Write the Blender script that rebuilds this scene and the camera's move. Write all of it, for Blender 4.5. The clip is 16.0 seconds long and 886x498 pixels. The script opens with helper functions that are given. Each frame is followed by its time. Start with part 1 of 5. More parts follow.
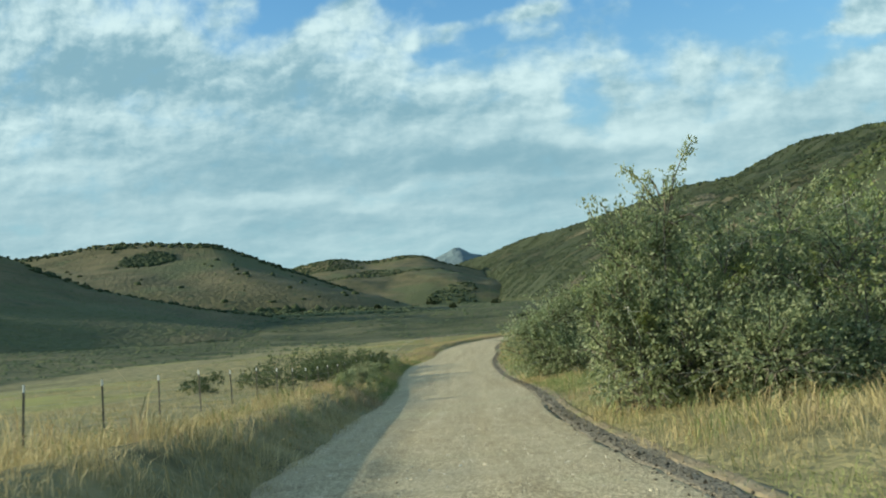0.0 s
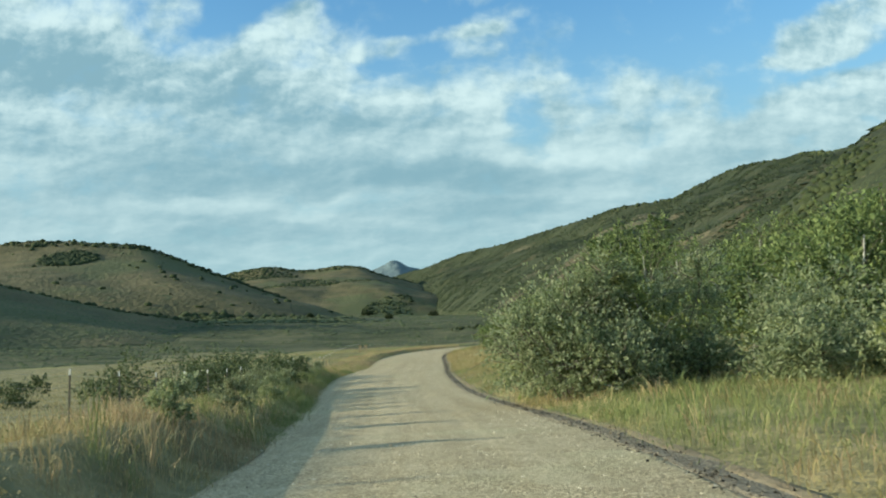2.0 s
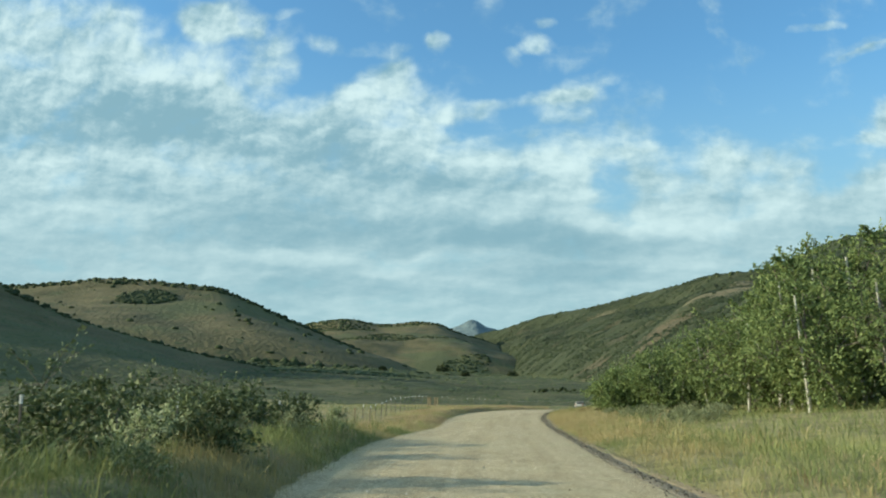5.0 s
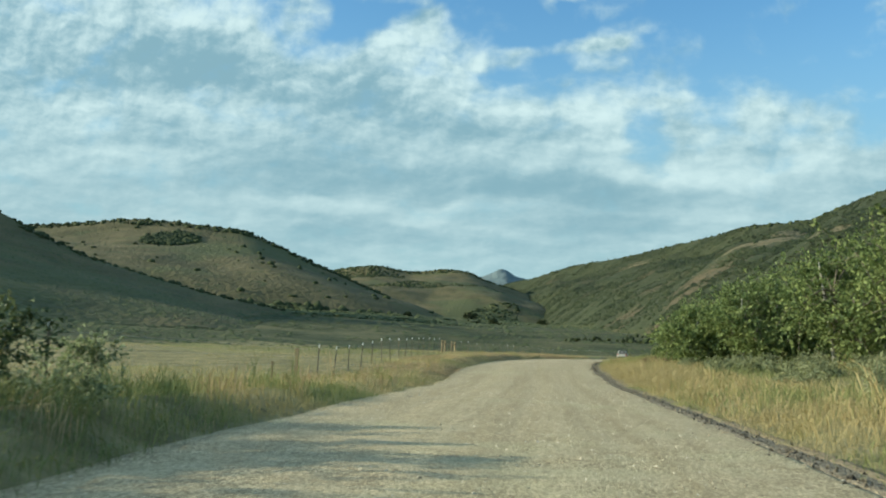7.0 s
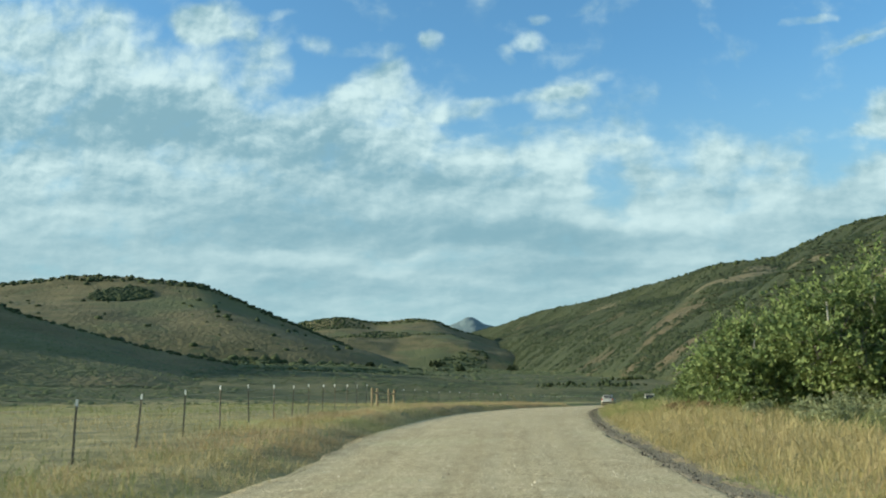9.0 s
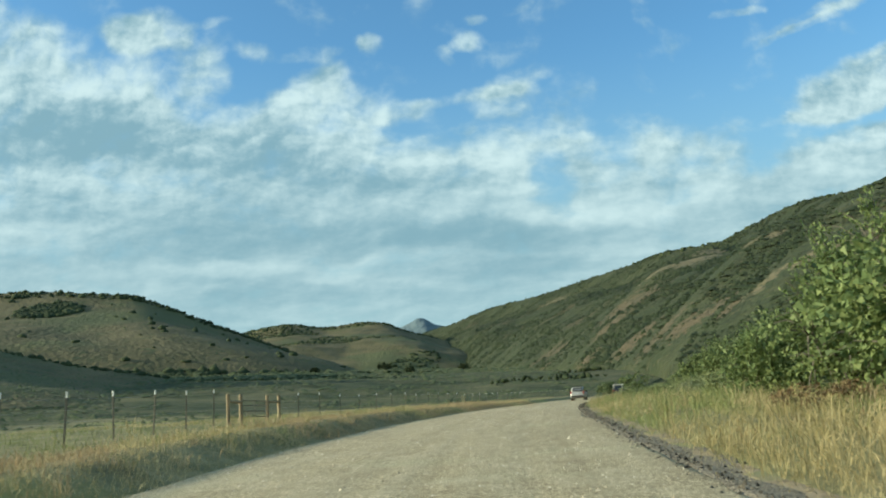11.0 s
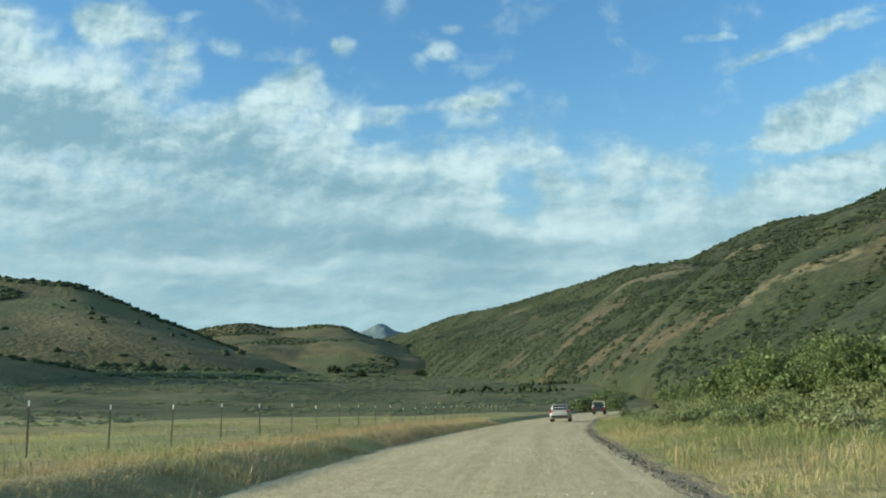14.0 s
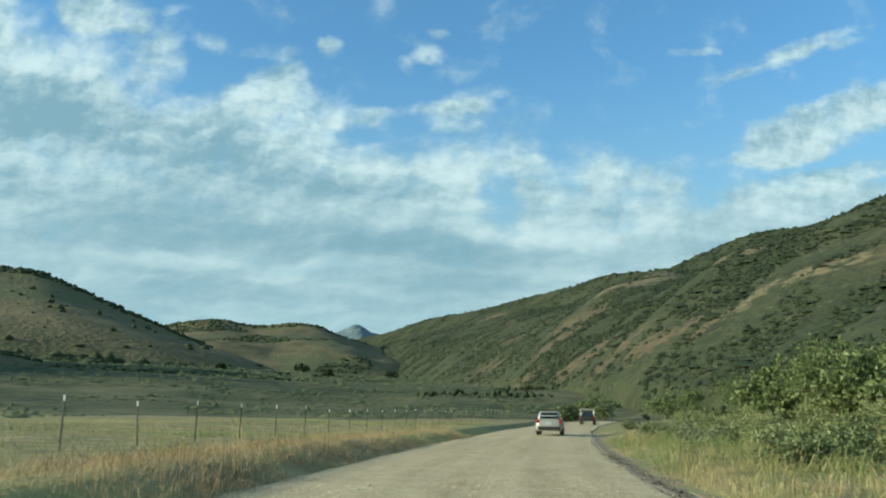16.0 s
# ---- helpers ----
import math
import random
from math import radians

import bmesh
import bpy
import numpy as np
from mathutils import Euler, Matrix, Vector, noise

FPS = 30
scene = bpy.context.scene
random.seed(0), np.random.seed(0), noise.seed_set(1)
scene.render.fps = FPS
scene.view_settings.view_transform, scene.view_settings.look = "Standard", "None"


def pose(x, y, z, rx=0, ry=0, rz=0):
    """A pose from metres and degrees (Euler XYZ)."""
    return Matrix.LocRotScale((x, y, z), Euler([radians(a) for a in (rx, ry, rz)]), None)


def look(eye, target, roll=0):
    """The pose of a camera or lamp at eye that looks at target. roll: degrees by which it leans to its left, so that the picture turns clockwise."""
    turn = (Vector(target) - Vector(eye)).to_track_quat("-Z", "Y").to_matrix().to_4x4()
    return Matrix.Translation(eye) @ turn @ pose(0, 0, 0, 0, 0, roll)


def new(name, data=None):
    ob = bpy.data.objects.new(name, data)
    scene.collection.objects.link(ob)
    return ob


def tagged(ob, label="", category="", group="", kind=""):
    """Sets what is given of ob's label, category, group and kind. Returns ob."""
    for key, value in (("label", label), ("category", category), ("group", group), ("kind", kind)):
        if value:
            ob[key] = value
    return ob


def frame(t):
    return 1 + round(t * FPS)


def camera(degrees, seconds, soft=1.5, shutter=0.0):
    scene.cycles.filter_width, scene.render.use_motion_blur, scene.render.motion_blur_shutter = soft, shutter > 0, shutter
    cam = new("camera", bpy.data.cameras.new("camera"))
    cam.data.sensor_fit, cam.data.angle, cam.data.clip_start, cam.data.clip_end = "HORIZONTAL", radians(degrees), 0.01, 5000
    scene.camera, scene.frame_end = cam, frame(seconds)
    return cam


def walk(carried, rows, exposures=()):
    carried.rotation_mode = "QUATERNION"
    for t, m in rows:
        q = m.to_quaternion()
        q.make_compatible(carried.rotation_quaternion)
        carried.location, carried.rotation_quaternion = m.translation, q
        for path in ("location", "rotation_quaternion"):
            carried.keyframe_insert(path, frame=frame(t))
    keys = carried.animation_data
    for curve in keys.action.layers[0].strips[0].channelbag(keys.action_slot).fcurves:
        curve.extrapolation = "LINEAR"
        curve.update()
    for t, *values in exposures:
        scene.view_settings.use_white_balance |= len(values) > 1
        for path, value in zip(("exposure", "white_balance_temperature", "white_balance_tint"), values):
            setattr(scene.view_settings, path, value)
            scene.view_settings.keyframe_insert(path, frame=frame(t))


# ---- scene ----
# Camera and its drive
cam = camera(54.0, 16.0, soft=2.0, shutter=0.12)
walk(cam, [
    (0.0, pose(0.00, 0.00, 1.450, 96.19, 4.66, 1.65)),
    (0.5, pose(-0.38, 4.80, 1.264, 96.88, 4.87, -0.39)),
    (1.0, pose(-0.68, 9.75, 1.086, 96.82, 4.27, -1.36)),
    (1.5, pose(-0.89, 14.62, 0.946, 96.96, 3.28, -2.05)),
    (2.0, pose(-1.03, 19.54, 0.826, 96.83, 2.96, -2.70)),
    (2.5, pose(-1.03, 24.57, 0.734, 96.18, 2.86, -2.68)),
    (3.0, pose(-1.03, 29.41, 0.681, 97.58, 1.18, -1.21)),
    (3.5, pose(-0.95, 34.24, 0.663, 99.69, -0.51, 1.37)),
    (6.0, pose(-2.37, 63.06, 0.233, 101.02, -0.47, 2.57)),
    (6.5, pose(-2.02, 68.84, 0.324, 98.76, -0.49, 3.25)),
    (7.0, pose(-1.71, 74.57, 0.455, 97.55, -1.81, 3.94)),
    (7.5, pose(-1.39, 80.47, 0.591, 98.31, -2.22, 4.47)),
    (8.0, pose(-1.23, 86.13, 0.750, 100.09, -1.43, 3.11)),
    (10.5, pose(0.51, 117.55, 1.104, 101.06, 2.49, 0.99)),
    (11.0, pose(0.76, 122.35, 1.334, 100.86, 3.50, -0.85)),
    (11.5, pose(1.09, 127.20, 1.561, 101.21, 3.52, -1.86)),
    (12.0, pose(1.43, 132.05, 1.758, 101.61, 3.48, -3.49)),
    (12.5, pose(1.90, 136.91, 1.928, 101.99, 4.39, -4.22)),
    (13.0, pose(2.34, 141.94, 2.112, 101.19, 2.94, -3.70)),
    (13.5, pose(2.85, 146.80, 2.253, 101.20, 1.33, -4.59)),
    (14.0, pose(3.44, 151.77, 2.378, 101.27, 1.14, -3.68)),
    (14.5, pose(4.09, 156.81, 2.459, 101.45, 1.43, -4.58)),
    (15.0, pose(4.76, 161.79, 2.535, 101.17, 0.82, -5.87)),
    (15.5, pose(5.55, 166.97, 2.626, 101.45, 0.50, -6.19)),
    (16.0, pose(6.41, 172.25, 2.740, 101.51, -0.53, -5.39)),
], exposures=[(0.0, 0.40, 6250, 1), (3.5, 0.44, 6280, 1), (8.0, 0.40, 6280, 1), (16.0, 0.36, 6120, 0)])


# ---- plan: the road's line and the heights along it ----
def curve(xs, ys):
    """A smooth function through knots (cubic Hermite), straight beyond its ends."""
    xs, ys = np.array(xs, float), np.array(ys, float)
    h = np.diff(xs)
    d = np.diff(ys) / h
    m = np.r_[d[0], (d[:-1] * h[1:] + d[1:] * h[:-1]) / (h[1:] + h[:-1]), d[-1]]

    def value(x):
        x = np.asarray(x, float)
        i = np.clip(np.searchsorted(xs, x) - 1, 0, len(h) - 1)
        t = np.clip((x - xs[i]) / h[i], 0, 1)
        a, b, c = 1 - 3 * t**2 + 2 * t**3, t - 2 * t**2 + t**3, t**3 - t**2
        out = a * ys[i] + (1 - a) * ys[i + 1] + h[i] * (b * m[i] + c * m[i + 1])
        return out + np.where(x < xs[0], (x - xs[0]) * m[0], 0) + np.where(x > xs[-1], (x - xs[-1]) * m[-1], 0)

    return value


road_x = curve([-60, -20, 0, 10, 25, 38, 54, 72, 89, 101, 111, 121, 132, 138, 150, 157, 172, 181, 191, 224, 287, 340, 420, 700],
               [2, 0.6, -0.3, -0.7, -0.8, -0.5, -0.5, -0.9, -0.7, -0.1, 0.4, 0.7, 1.1, 1.6, 3.0, 3.9, 6.2, 7.8, 9.6, 17.2, 35.5, 54, 88, 240])
road_z = curve([-60, 0, 10, 20, 35, 63, 75, 86, 104, 118, 127, 137, 147, 157, 172, 224, 287, 420, 700],
               [1.5, 0, -0.36, -0.62, -0.79, -1.22, -0.99, -0.7, -0.5, -0.33, 0.1, 0.48, 0.8, 1.01, 1.29, 2.03, 3.05, 6, 24])
field_rise = curve([-60, 20, 60, 107, 161, 200, 300], [0.5, 0.52, 0.38, 0.15, 0.4, 0.3, 0.3])
fence_x = curve([-60, 20, 60, 107, 140, 161, 170, 197, 240, 300, 360, 420], [-9.5, -9.2, -9.3, -9.6, -8.9, -7.6, -6.6, -0.9, 9.8, 25.2, 44, 66])
left_edge = curve([-60, 25, 36, 48, 65, 78, 160, 190, 300], [-2.7, -2.7, -3.2, -3.9, -4.8, -5.1, -5.0, -4.8, -4.8])
RIGHT_EDGE = 3.1


def ramp(a, b, v):
    t = np.clip((v - a) / (b - a), 0, 1)
    return t * t * (3 - 2 * t)


def wob(x, y, size, seed=0.0):
    """Smooth unevenness between about -1 and 1."""
    x, y = x / size + seed * 7.1, y / size - seed * 3.3
    return (np.sin(x * 1.3 + 1.7 * np.sin(y * 0.9)) + np.sin(y * 1.7 + 1.3 * np.sin(x * 1.1 + 2)) + np.sin((x + y) * 0.8 + np.sin(x * 2.1 - y))) / 3


def land(x, y):
    """The ground's height, the road's bed included."""
    x, y = np.asarray(x, float), np.asarray(y, float)
    w = x - road_x(y)
    z = road_z(np.minimum(y, 420)) + 0.0 * w
    left, right = np.maximum(left_edge(np.clip(y, -60, 300)) - w, 0), np.maximum(w - RIGHT_EDGE, 0)
    fade = ramp(900, 300, y)
    # left: a low bank, the fenced meadow, then the valley floor that climbs to the hills
    z = z + field_rise(np.clip(y, -60, 300)) * ramp(0.1, 1.7, left) + (0.06 + 0.22 * ramp(100, 80, y) + 0.06 * ramp(120, 140, y)) * ramp(0.1, 1.3, left) * ramp(3.8, 1.9, left)
    z = z + 0.045 * np.maximum(left - 75, 0) + 0.05 * ramp(75, 300, left) * wob(x, y, 60) * 40
    # right: a shallow ditch, the verge, then the hill's foot
    z = z - 0.02 * ramp(0.0, 0.35, right) * ramp(0.95, 0.45, right) + 0.22 * ramp(0.6, 2.5, right)
    z = z + 0.07 * np.maximum(right - 3.0, 0) * ramp(3, 12, right) + 0.13 * np.maximum(right - 32, 0)
    z = z + 0.05 * np.maximum(y - 300, 0) * ramp(300, 500, y)
    away = np.minimum(left + right, 14) / 14
    z = z + away * (0.10 * wob(x, y, 2.3) + 0.22 * wob(x, y, 9, 1))
    return z


# ---- sky and sun ----
SUN_AZ, SUN_EL = radians(-96), radians(15)
sun_way = Vector((math.sin(SUN_AZ) * math.cos(SUN_EL), math.cos(SUN_AZ) * math.cos(SUN_EL), math.sin(SUN_EL)))
sun_data = bpy.data.lights.new("sun", "SUN")
sun_data.energy, sun_data.angle, sun_data.color = 5.0, radians(0.6), (1.0, 0.878, 0.655)
sun = new("sun", sun_data)
sun.matrix_world = look(sun_way * 200, (0, 0, 0))

world = bpy.data.worlds.new("evening_sky")
scene.world = world
world.use_nodes = True
wt = world.node_tree
wt.nodes.clear()


def wnode(kind, **given):
    n = wt.nodes.new(kind)
    for key, value in given.items():
        if key == "op":
            n.operation = value
        elif key.startswith("in"):
            slot = n.inputs[int(key[2:])]
            if isinstance(value, bpy.types.NodeSocket):
                wt.links.new(value, slot)
            else:
                slot.default_value = value
    return n


def wmath(op, a, b=0.0, c=0.0):
    return wnode("ShaderNodeMath", op=op, in0=a, in1=b, in2=c).outputs[0]


def wstep(v, lo, hi, to_lo=0.0, to_hi=1.0):
    n = wnode("ShaderNodeMapRange", in0=v, in1=lo, in2=hi, in3=to_lo, in4=to_hi)
    n.interpolation_type = "SMOOTHSTEP"
    return n.outputs[0]


air = wnode("ShaderNodeTexSky")
air.sky_type, air.sun_disc = "NISHITA", False
air.sun_elevation, air.sun_rotation = SUN_EL, SUN_AZ
air.air_density, air.dust_density, air.ozone_density = 1.0, 1.2, 2.0
way_to = wnode("ShaderNodeTexCoord").outputs["Generated"]
parts_of = wnode("ShaderNodeSeparateXYZ", in0=way_to)
height = parts_of.outputs[2]


def wnoise(vector, scale, detail, rough, seed, colour=False):
    n = wnode("ShaderNodeTexNoise")
    n.noise_dimensions = "4D"
    wt.links.new(vector, n.inputs["Vector"])
    n.inputs["W"].default_value, n.inputs["Scale"].default_value = seed, scale
    n.inputs["Detail"].default_value, n.inputs["Roughness"].default_value = detail, rough
    return n.outputs[1 if colour else 0]


def wvec(op, a, b, c=(0, 0, 0)):
    return wnode("ShaderNodeVectorMath", op=op, in0=a, in1=b, in2=c).outputs[0]


# the northern sky as a flat sheet: across and up over the way north
north = wmath("MAXIMUM", parts_of.outputs[1], 0.08)
across_sky, up_sky = wmath("DIVIDE", parts_of.outputs[0], north), wmath("DIVIDE", height, north)
sheet = wnode("ShaderNodeCombineXYZ", in0=across_sky, in1=up_sky, in2=0.0).outputs[0]
ragged = wvec("SUBTRACT", wnoise(sheet, 13.0, 3.0, 0.5, 1.0, True), (0.5, 0.5, 0.5))
finer = wvec("SUBTRACT", wnoise(sheet, 48.0, 4.0, 0.6, 2.0, True), (0.5, 0.5, 0.5))
frayed = wvec("MULTIPLY_ADD", finer, (0.011, 0.009, 0.0), wvec("MULTIPLY_ADD", ragged, (0.050, 0.034, 0.0), sheet))
# clouds flatten towards the horizon
squeezed = wmath("MULTIPLY", wmath("LOGARITHM", wmath("ADD", wmath("MAXIMUM", up_sky, 0.0), 0.10), math.e), 0.60)
lumps_at = wnode("ShaderNodeCombineXYZ", in0=across_sky, in1=squeezed, in2=0.0).outputs[0]
lumps_at = wvec("MULTIPLY_ADD", ragged, (0.03, 0.03, 0.0), lumps_at)


def blob(total, u, v, wide, high, amount, lean):
    """Adds a soft oval of that half size, at a place on the sheet, to a running total."""
    q = radians(lean)
    across, up = Vector((math.cos(q), math.sin(q), 0)) / wide, Vector((-math.sin(q), math.cos(q), 0)) / high
    c = Vector((u, v, 0))
    dx = wnode("ShaderNodeVectorMath", op="DOT_PRODUCT", in0=frayed, in1=across).outputs["Value"]
    dy = wnode("ShaderNodeVectorMath", op="DOT_PRODUCT", in0=frayed, in1=up).outputs["Value"]
    dx, dy = wmath("SUBTRACT", dx, c.dot(across)), wmath("SUBTRACT", dy, c.dot(up))
    r2 = wmath("MULTIPLY_ADD", dx, dx, wmath("MULTIPLY", dy, dy))
    total[0] = wmath("ADD", total[0], wstep(r2, 0.0, 3.0, amount, 0.0))


apart, lit = [wmath("MULTIPLY", height, 0.0)], [wmath("MULTIPLY", height, 0.0)]


def puff(*given):
    blob(apart, *given)


def gap(u, v, wide, high, amount, lean):
    blob(apart, u, v, wide, high, -amount, lean)


def bright(*given):
    blob(lit, *given)


def shade(u, v, wide, high, amount, lean):
    blob(lit, u, v, wide, high, -amount, lean)


# loose wisps and holes
puff(-0.336, 0.477, 0.018, 0.030, 0.80, 63)
puff(-0.300, 0.486, 0.020, 0.030, 0.80, 63)
puff(-0.250, 0.494, 0.018, 0.006, 0.30, -1)
puff(-0.176, 0.446, 0.028, 0.012, 0.50, -12)
puff(-0.117, 0.446, 0.023, 0.010, 0.50, -1)
puff(-0.042, 0.451, 0.016, 0.013, 0.75, -1)
puff(-0.095, 0.407, 0.027, 0.019, 0.50, -23)
puff(0.083, 0.479, 0.015, 0.008, 0.55, -1)
puff(0.137, 0.491, 0.022, 0.007, 0.30, 25)
puff(0.067, 0.446, 0.023, 0.009, 0.45, 20)
puff(0.037, 0.428, 0.009, 0.012, 0.45, 30)
puff(0.127, 0.394, 0.036, 0.013, 0.50, 21)
puff(0.119, 0.373, 0.028, 0.016, 0.40, 19)
puff(0.071, 0.379, 0.049, 0.007, 0.35, 7)
puff(-0.008, 0.363, 0.027, 0.010, 0.45, 9)
puff(0.066, 0.342, 0.014, 0.009, 0.30, -2)
puff(-0.263, 0.430, 0.034, 0.028, 0.60, -43)
puff(0.589, 0.384, 0.118, 0.025, 0.95, 22)
puff(0.517, 0.343, 0.045, 0.013, 0.60, 12)
puff(0.578, 0.310, 0.090, 0.014, 0.75, 12)
puff(0.485, 0.261, 0.125, 0.016, 0.50, 11)
puff(0.531, 0.474, 0.086, 0.008, 0.50, 21)
puff(0.581, 0.482, 0.047, 0.006, 0.40, 15)
puff(0.490, 0.447, 0.054, 0.005, 0.45, 19)
puff(0.405, 0.467, 0.033, 0.005, 0.45, 7)
puff(0.450, 0.328, 0.019, 0.006, 0.30, 13)
puff(0.587, 0.421, 0.048, 0.007, 0.30, 28)
gap(-0.179, 0.417, 0.026, 0.019, 0.50, -23)
gap(0.161, 0.268, 0.023, 0.028, 0.50, -2)
gap(-0.006, 0.344, 0.020, 0.009, 0.30, -2)
gap(0.233, 0.269, 0.021, 0.021, 0.35, -2)
gap(0.393, 0.264, 0.032, 0.018, 0.40, 8)
gap(0.330, 0.266, 0.014, 0.029, 0.15, -2)
gap(-0.229, 0.400, 0.030, 0.013, 0.25, -12)
# sunlit tops and grey bellies
bright(-0.069, 0.349, 0.064, 0.036, 0.60, -2)
bright(-0.129, 0.380, 0.027, 0.022, 0.40, -2)
bright(-0.335, 0.428, 0.040, 0.028, 0.55, -17)
bright(-0.421, 0.455, 0.033, 0.033, 0.55, -1)
bright(-0.219, 0.366, 0.033, 0.014, 0.50, -2)
bright(-0.017, 0.305, 0.040, 0.021, 0.30, -17)
bright(0.064, 0.306, 0.048, 0.016, 0.40, -2)
bright(0.164, 0.315, 0.052, 0.016, 0.55, -2)
bright(0.123, 0.273, 0.034, 0.023, 0.50, -33)
bright(0.118, 0.230, 0.027, 0.010, 0.55, -2)
bright(0.281, 0.300, 0.041, 0.023, 0.60, -12)
bright(0.257, 0.230, 0.084, 0.015, 0.55, 6)
bright(0.351, 0.265, 0.035, 0.027, 0.45, -2)
bright(0.044, 0.244, 0.040, 0.010, 0.30, -2)
bright(-0.396, 0.311, 0.058, 0.018, 0.45, -2)
bright(-0.328, 0.278, 0.061, 0.016, 0.50, -8)
bright(-0.212, 0.181, 0.058, 0.008, 0.60, -2)
bright(-0.093, 0.174, 0.039, 0.009, 0.40, 10)
bright(-0.008, 0.188, 0.033, 0.007, 0.25, -2)
bright(-0.118, 0.237, 0.013, 0.006, 0.30, -2)
bright(-0.380, 0.229, 0.050, 0.013, 0.25, -2)
bright(0.578, 0.360, 0.117, 0.017, 0.50, 22)
bright(0.570, 0.305, 0.083, 0.010, 0.40, 12)
bright(0.175, 0.222, 0.041, 0.008, 0.35, -2)
bright(0.219, 0.180, 0.082, 0.007, 0.15, -2)
bright(0.030, 0.147, 0.039, 0.007, 0.20, -2)
bright(-0.303, 0.161, 0.076, 0.006, 0.20, -2)
bright(-0.490, 0.410, 0.083, 0.035, 0.50, -5)
bright(-0.373, 0.420, 0.041, 0.021, 0.50, -5)
bright(-0.521, 0.294, 0.041, 0.021, 0.50, -5)
bright(-0.462, 0.234, 0.054, 0.018, 0.40, -5)
shade(-0.242, 0.330, 0.086, 0.026, 0.55, -7)
shade(-0.399, 0.380, 0.078, 0.025, 0.50, -2)
shade(-0.097, 0.291, 0.080, 0.018, 0.45, -7)
shade(-0.222, 0.237, 0.097, 0.020, 0.35, -2)
shade(-0.073, 0.211, 0.092, 0.016, 0.50, 1)
shade(0.059, 0.210, 0.067, 0.014, 0.45, 3)
shade(0.153, 0.199, 0.061, 0.011, 0.40, 4)
shade(-0.012, 0.267, 0.047, 0.012, 0.30, -2)
shade(0.199, 0.270, 0.021, 0.021, 0.20, -2)
shade(0.301, 0.253, 0.028, 0.011, 0.20, -2)
shade(0.311, 0.288, 0.015, 0.014, 0.20, -2)
shade(-0.378, 0.341, 0.039, 0.011, 0.20, -2)
shade(-0.292, 0.213, 0.102, 0.015, 0.30, -2)
shade(-0.126, 0.147, 0.103, 0.010, 0.30, -2)
shade(0.104, 0.164, 0.080, 0.009, 0.30, 3)
shade(0.439, 0.291, 0.088, 0.013, 0.25, 10)
shade(0.582, 0.334, 0.084, 0.007, 0.40, 16)
shade(-0.163, 0.327, 0.020, 0.017, 0.25, -2)
shade(-0.458, 0.358, 0.109, 0.028, 0.50, -5)
shade(-0.362, 0.349, 0.055, 0.021, 0.30, -5)
# the upper rim of the great cloud bank
rim = wnode("ShaderNodeFloatCurve")
rim_line = rim.mapping.curves[0]
RIM = [(-0.75, 0.5), (-0.6, 0.51), (-0.5, 0.49), (-0.442, 0.484), (-0.402, 0.462), (-0.316, 0.434), (-0.282, 0.38), (-0.209, 0.382), (-0.156, 0.398), (-0.096, 0.386), (-0.042, 0.359), (-0.003, 0.33), (0.058, 0.321), (0.127, 0.329), (0.2, 0.332), (0.225, 0.298), (0.272, 0.316), (0.32, 0.311), (0.382, 0.291), (0.451, 0.276), (0.63, 0.278), (0.78, 0.27)]
rim_line.points[0].location, rim_line.points[1].location = (0.0, RIM[0][1]), (1.0, RIM[-1][1])
for u, v in RIM[1:-1]:
    rim_line.points.new((u + 0.75) / 1.53, v)
rim.mapping.update()
placed = wnode("ShaderNodeSeparateXYZ", in0=frayed)
wt.links.new(wmath("DIVIDE", wmath("ADD", placed.outputs[0], 0.75), 1.53), rim.inputs["Value"])
under = wmath("SUBTRACT", rim.outputs[0], placed.outputs[1])
lump = wmath("SUBTRACT", wnoise(lumps_at, 15.0, 6.0, 0.52, 3.0), 0.5)
fine_at = wvec("MULTIPLY_ADD", finer, (0.010, 0.010, 0.0), lumps_at)
small, small_lifted = wnoise(fine_at, 58.0, 3.0, 0.55, 4.0), wnoise(wvec("ADD", fine_at, (-0.004, 0.006, 0.0)), 58.0, 3.0, 0.55, 4.0)
body = wmath("ADD", wmath("ADD", wstep(under, -0.065, 0.050), apart[0]), wmath("MULTIPLY_ADD", lump, 2.3, wmath("MULTIPLY", wmath("SUBTRACT", small, 0.5), 0.25)))
cover = wmath("MULTIPLY", wstep(body, 0.06, 1.00), wstep(up_sky, 0.05, 0.17, 0.6, 1.0))
soft_lump, lifted = wnoise(lumps_at, 22.0, 4.0, 0.55, 6.0), wnoise(wvec("ADD", lumps_at, (-0.010, 0.015, 0.0)), 22.0, 4.0, 0.55, 6.0)
relief = wmath("MULTIPLY", wmath("SUBTRACT", soft_lump, lifted), wstep(up_sky, 0.16, 0.40, 0.6, 2.4))
shine = wmath("ADD", wmath("MULTIPLY_ADD", lit[0], 0.58, 0.42), wmath("ADD", relief, wmath("MULTIPLY", lump, wstep(up_sky, 0.15, 0.42, 0.35, 0.95))))
shine = wmath("ADD", shine, wmath("MULTIPLY", wmath("SUBTRACT", small, small_lifted), wstep(up_sky, 0.18, 0.36, 0.2, 0.85)))
shine = wmath("ADD", shine, wstep(under, -0.02, 0.10, 0.16, 0.0))
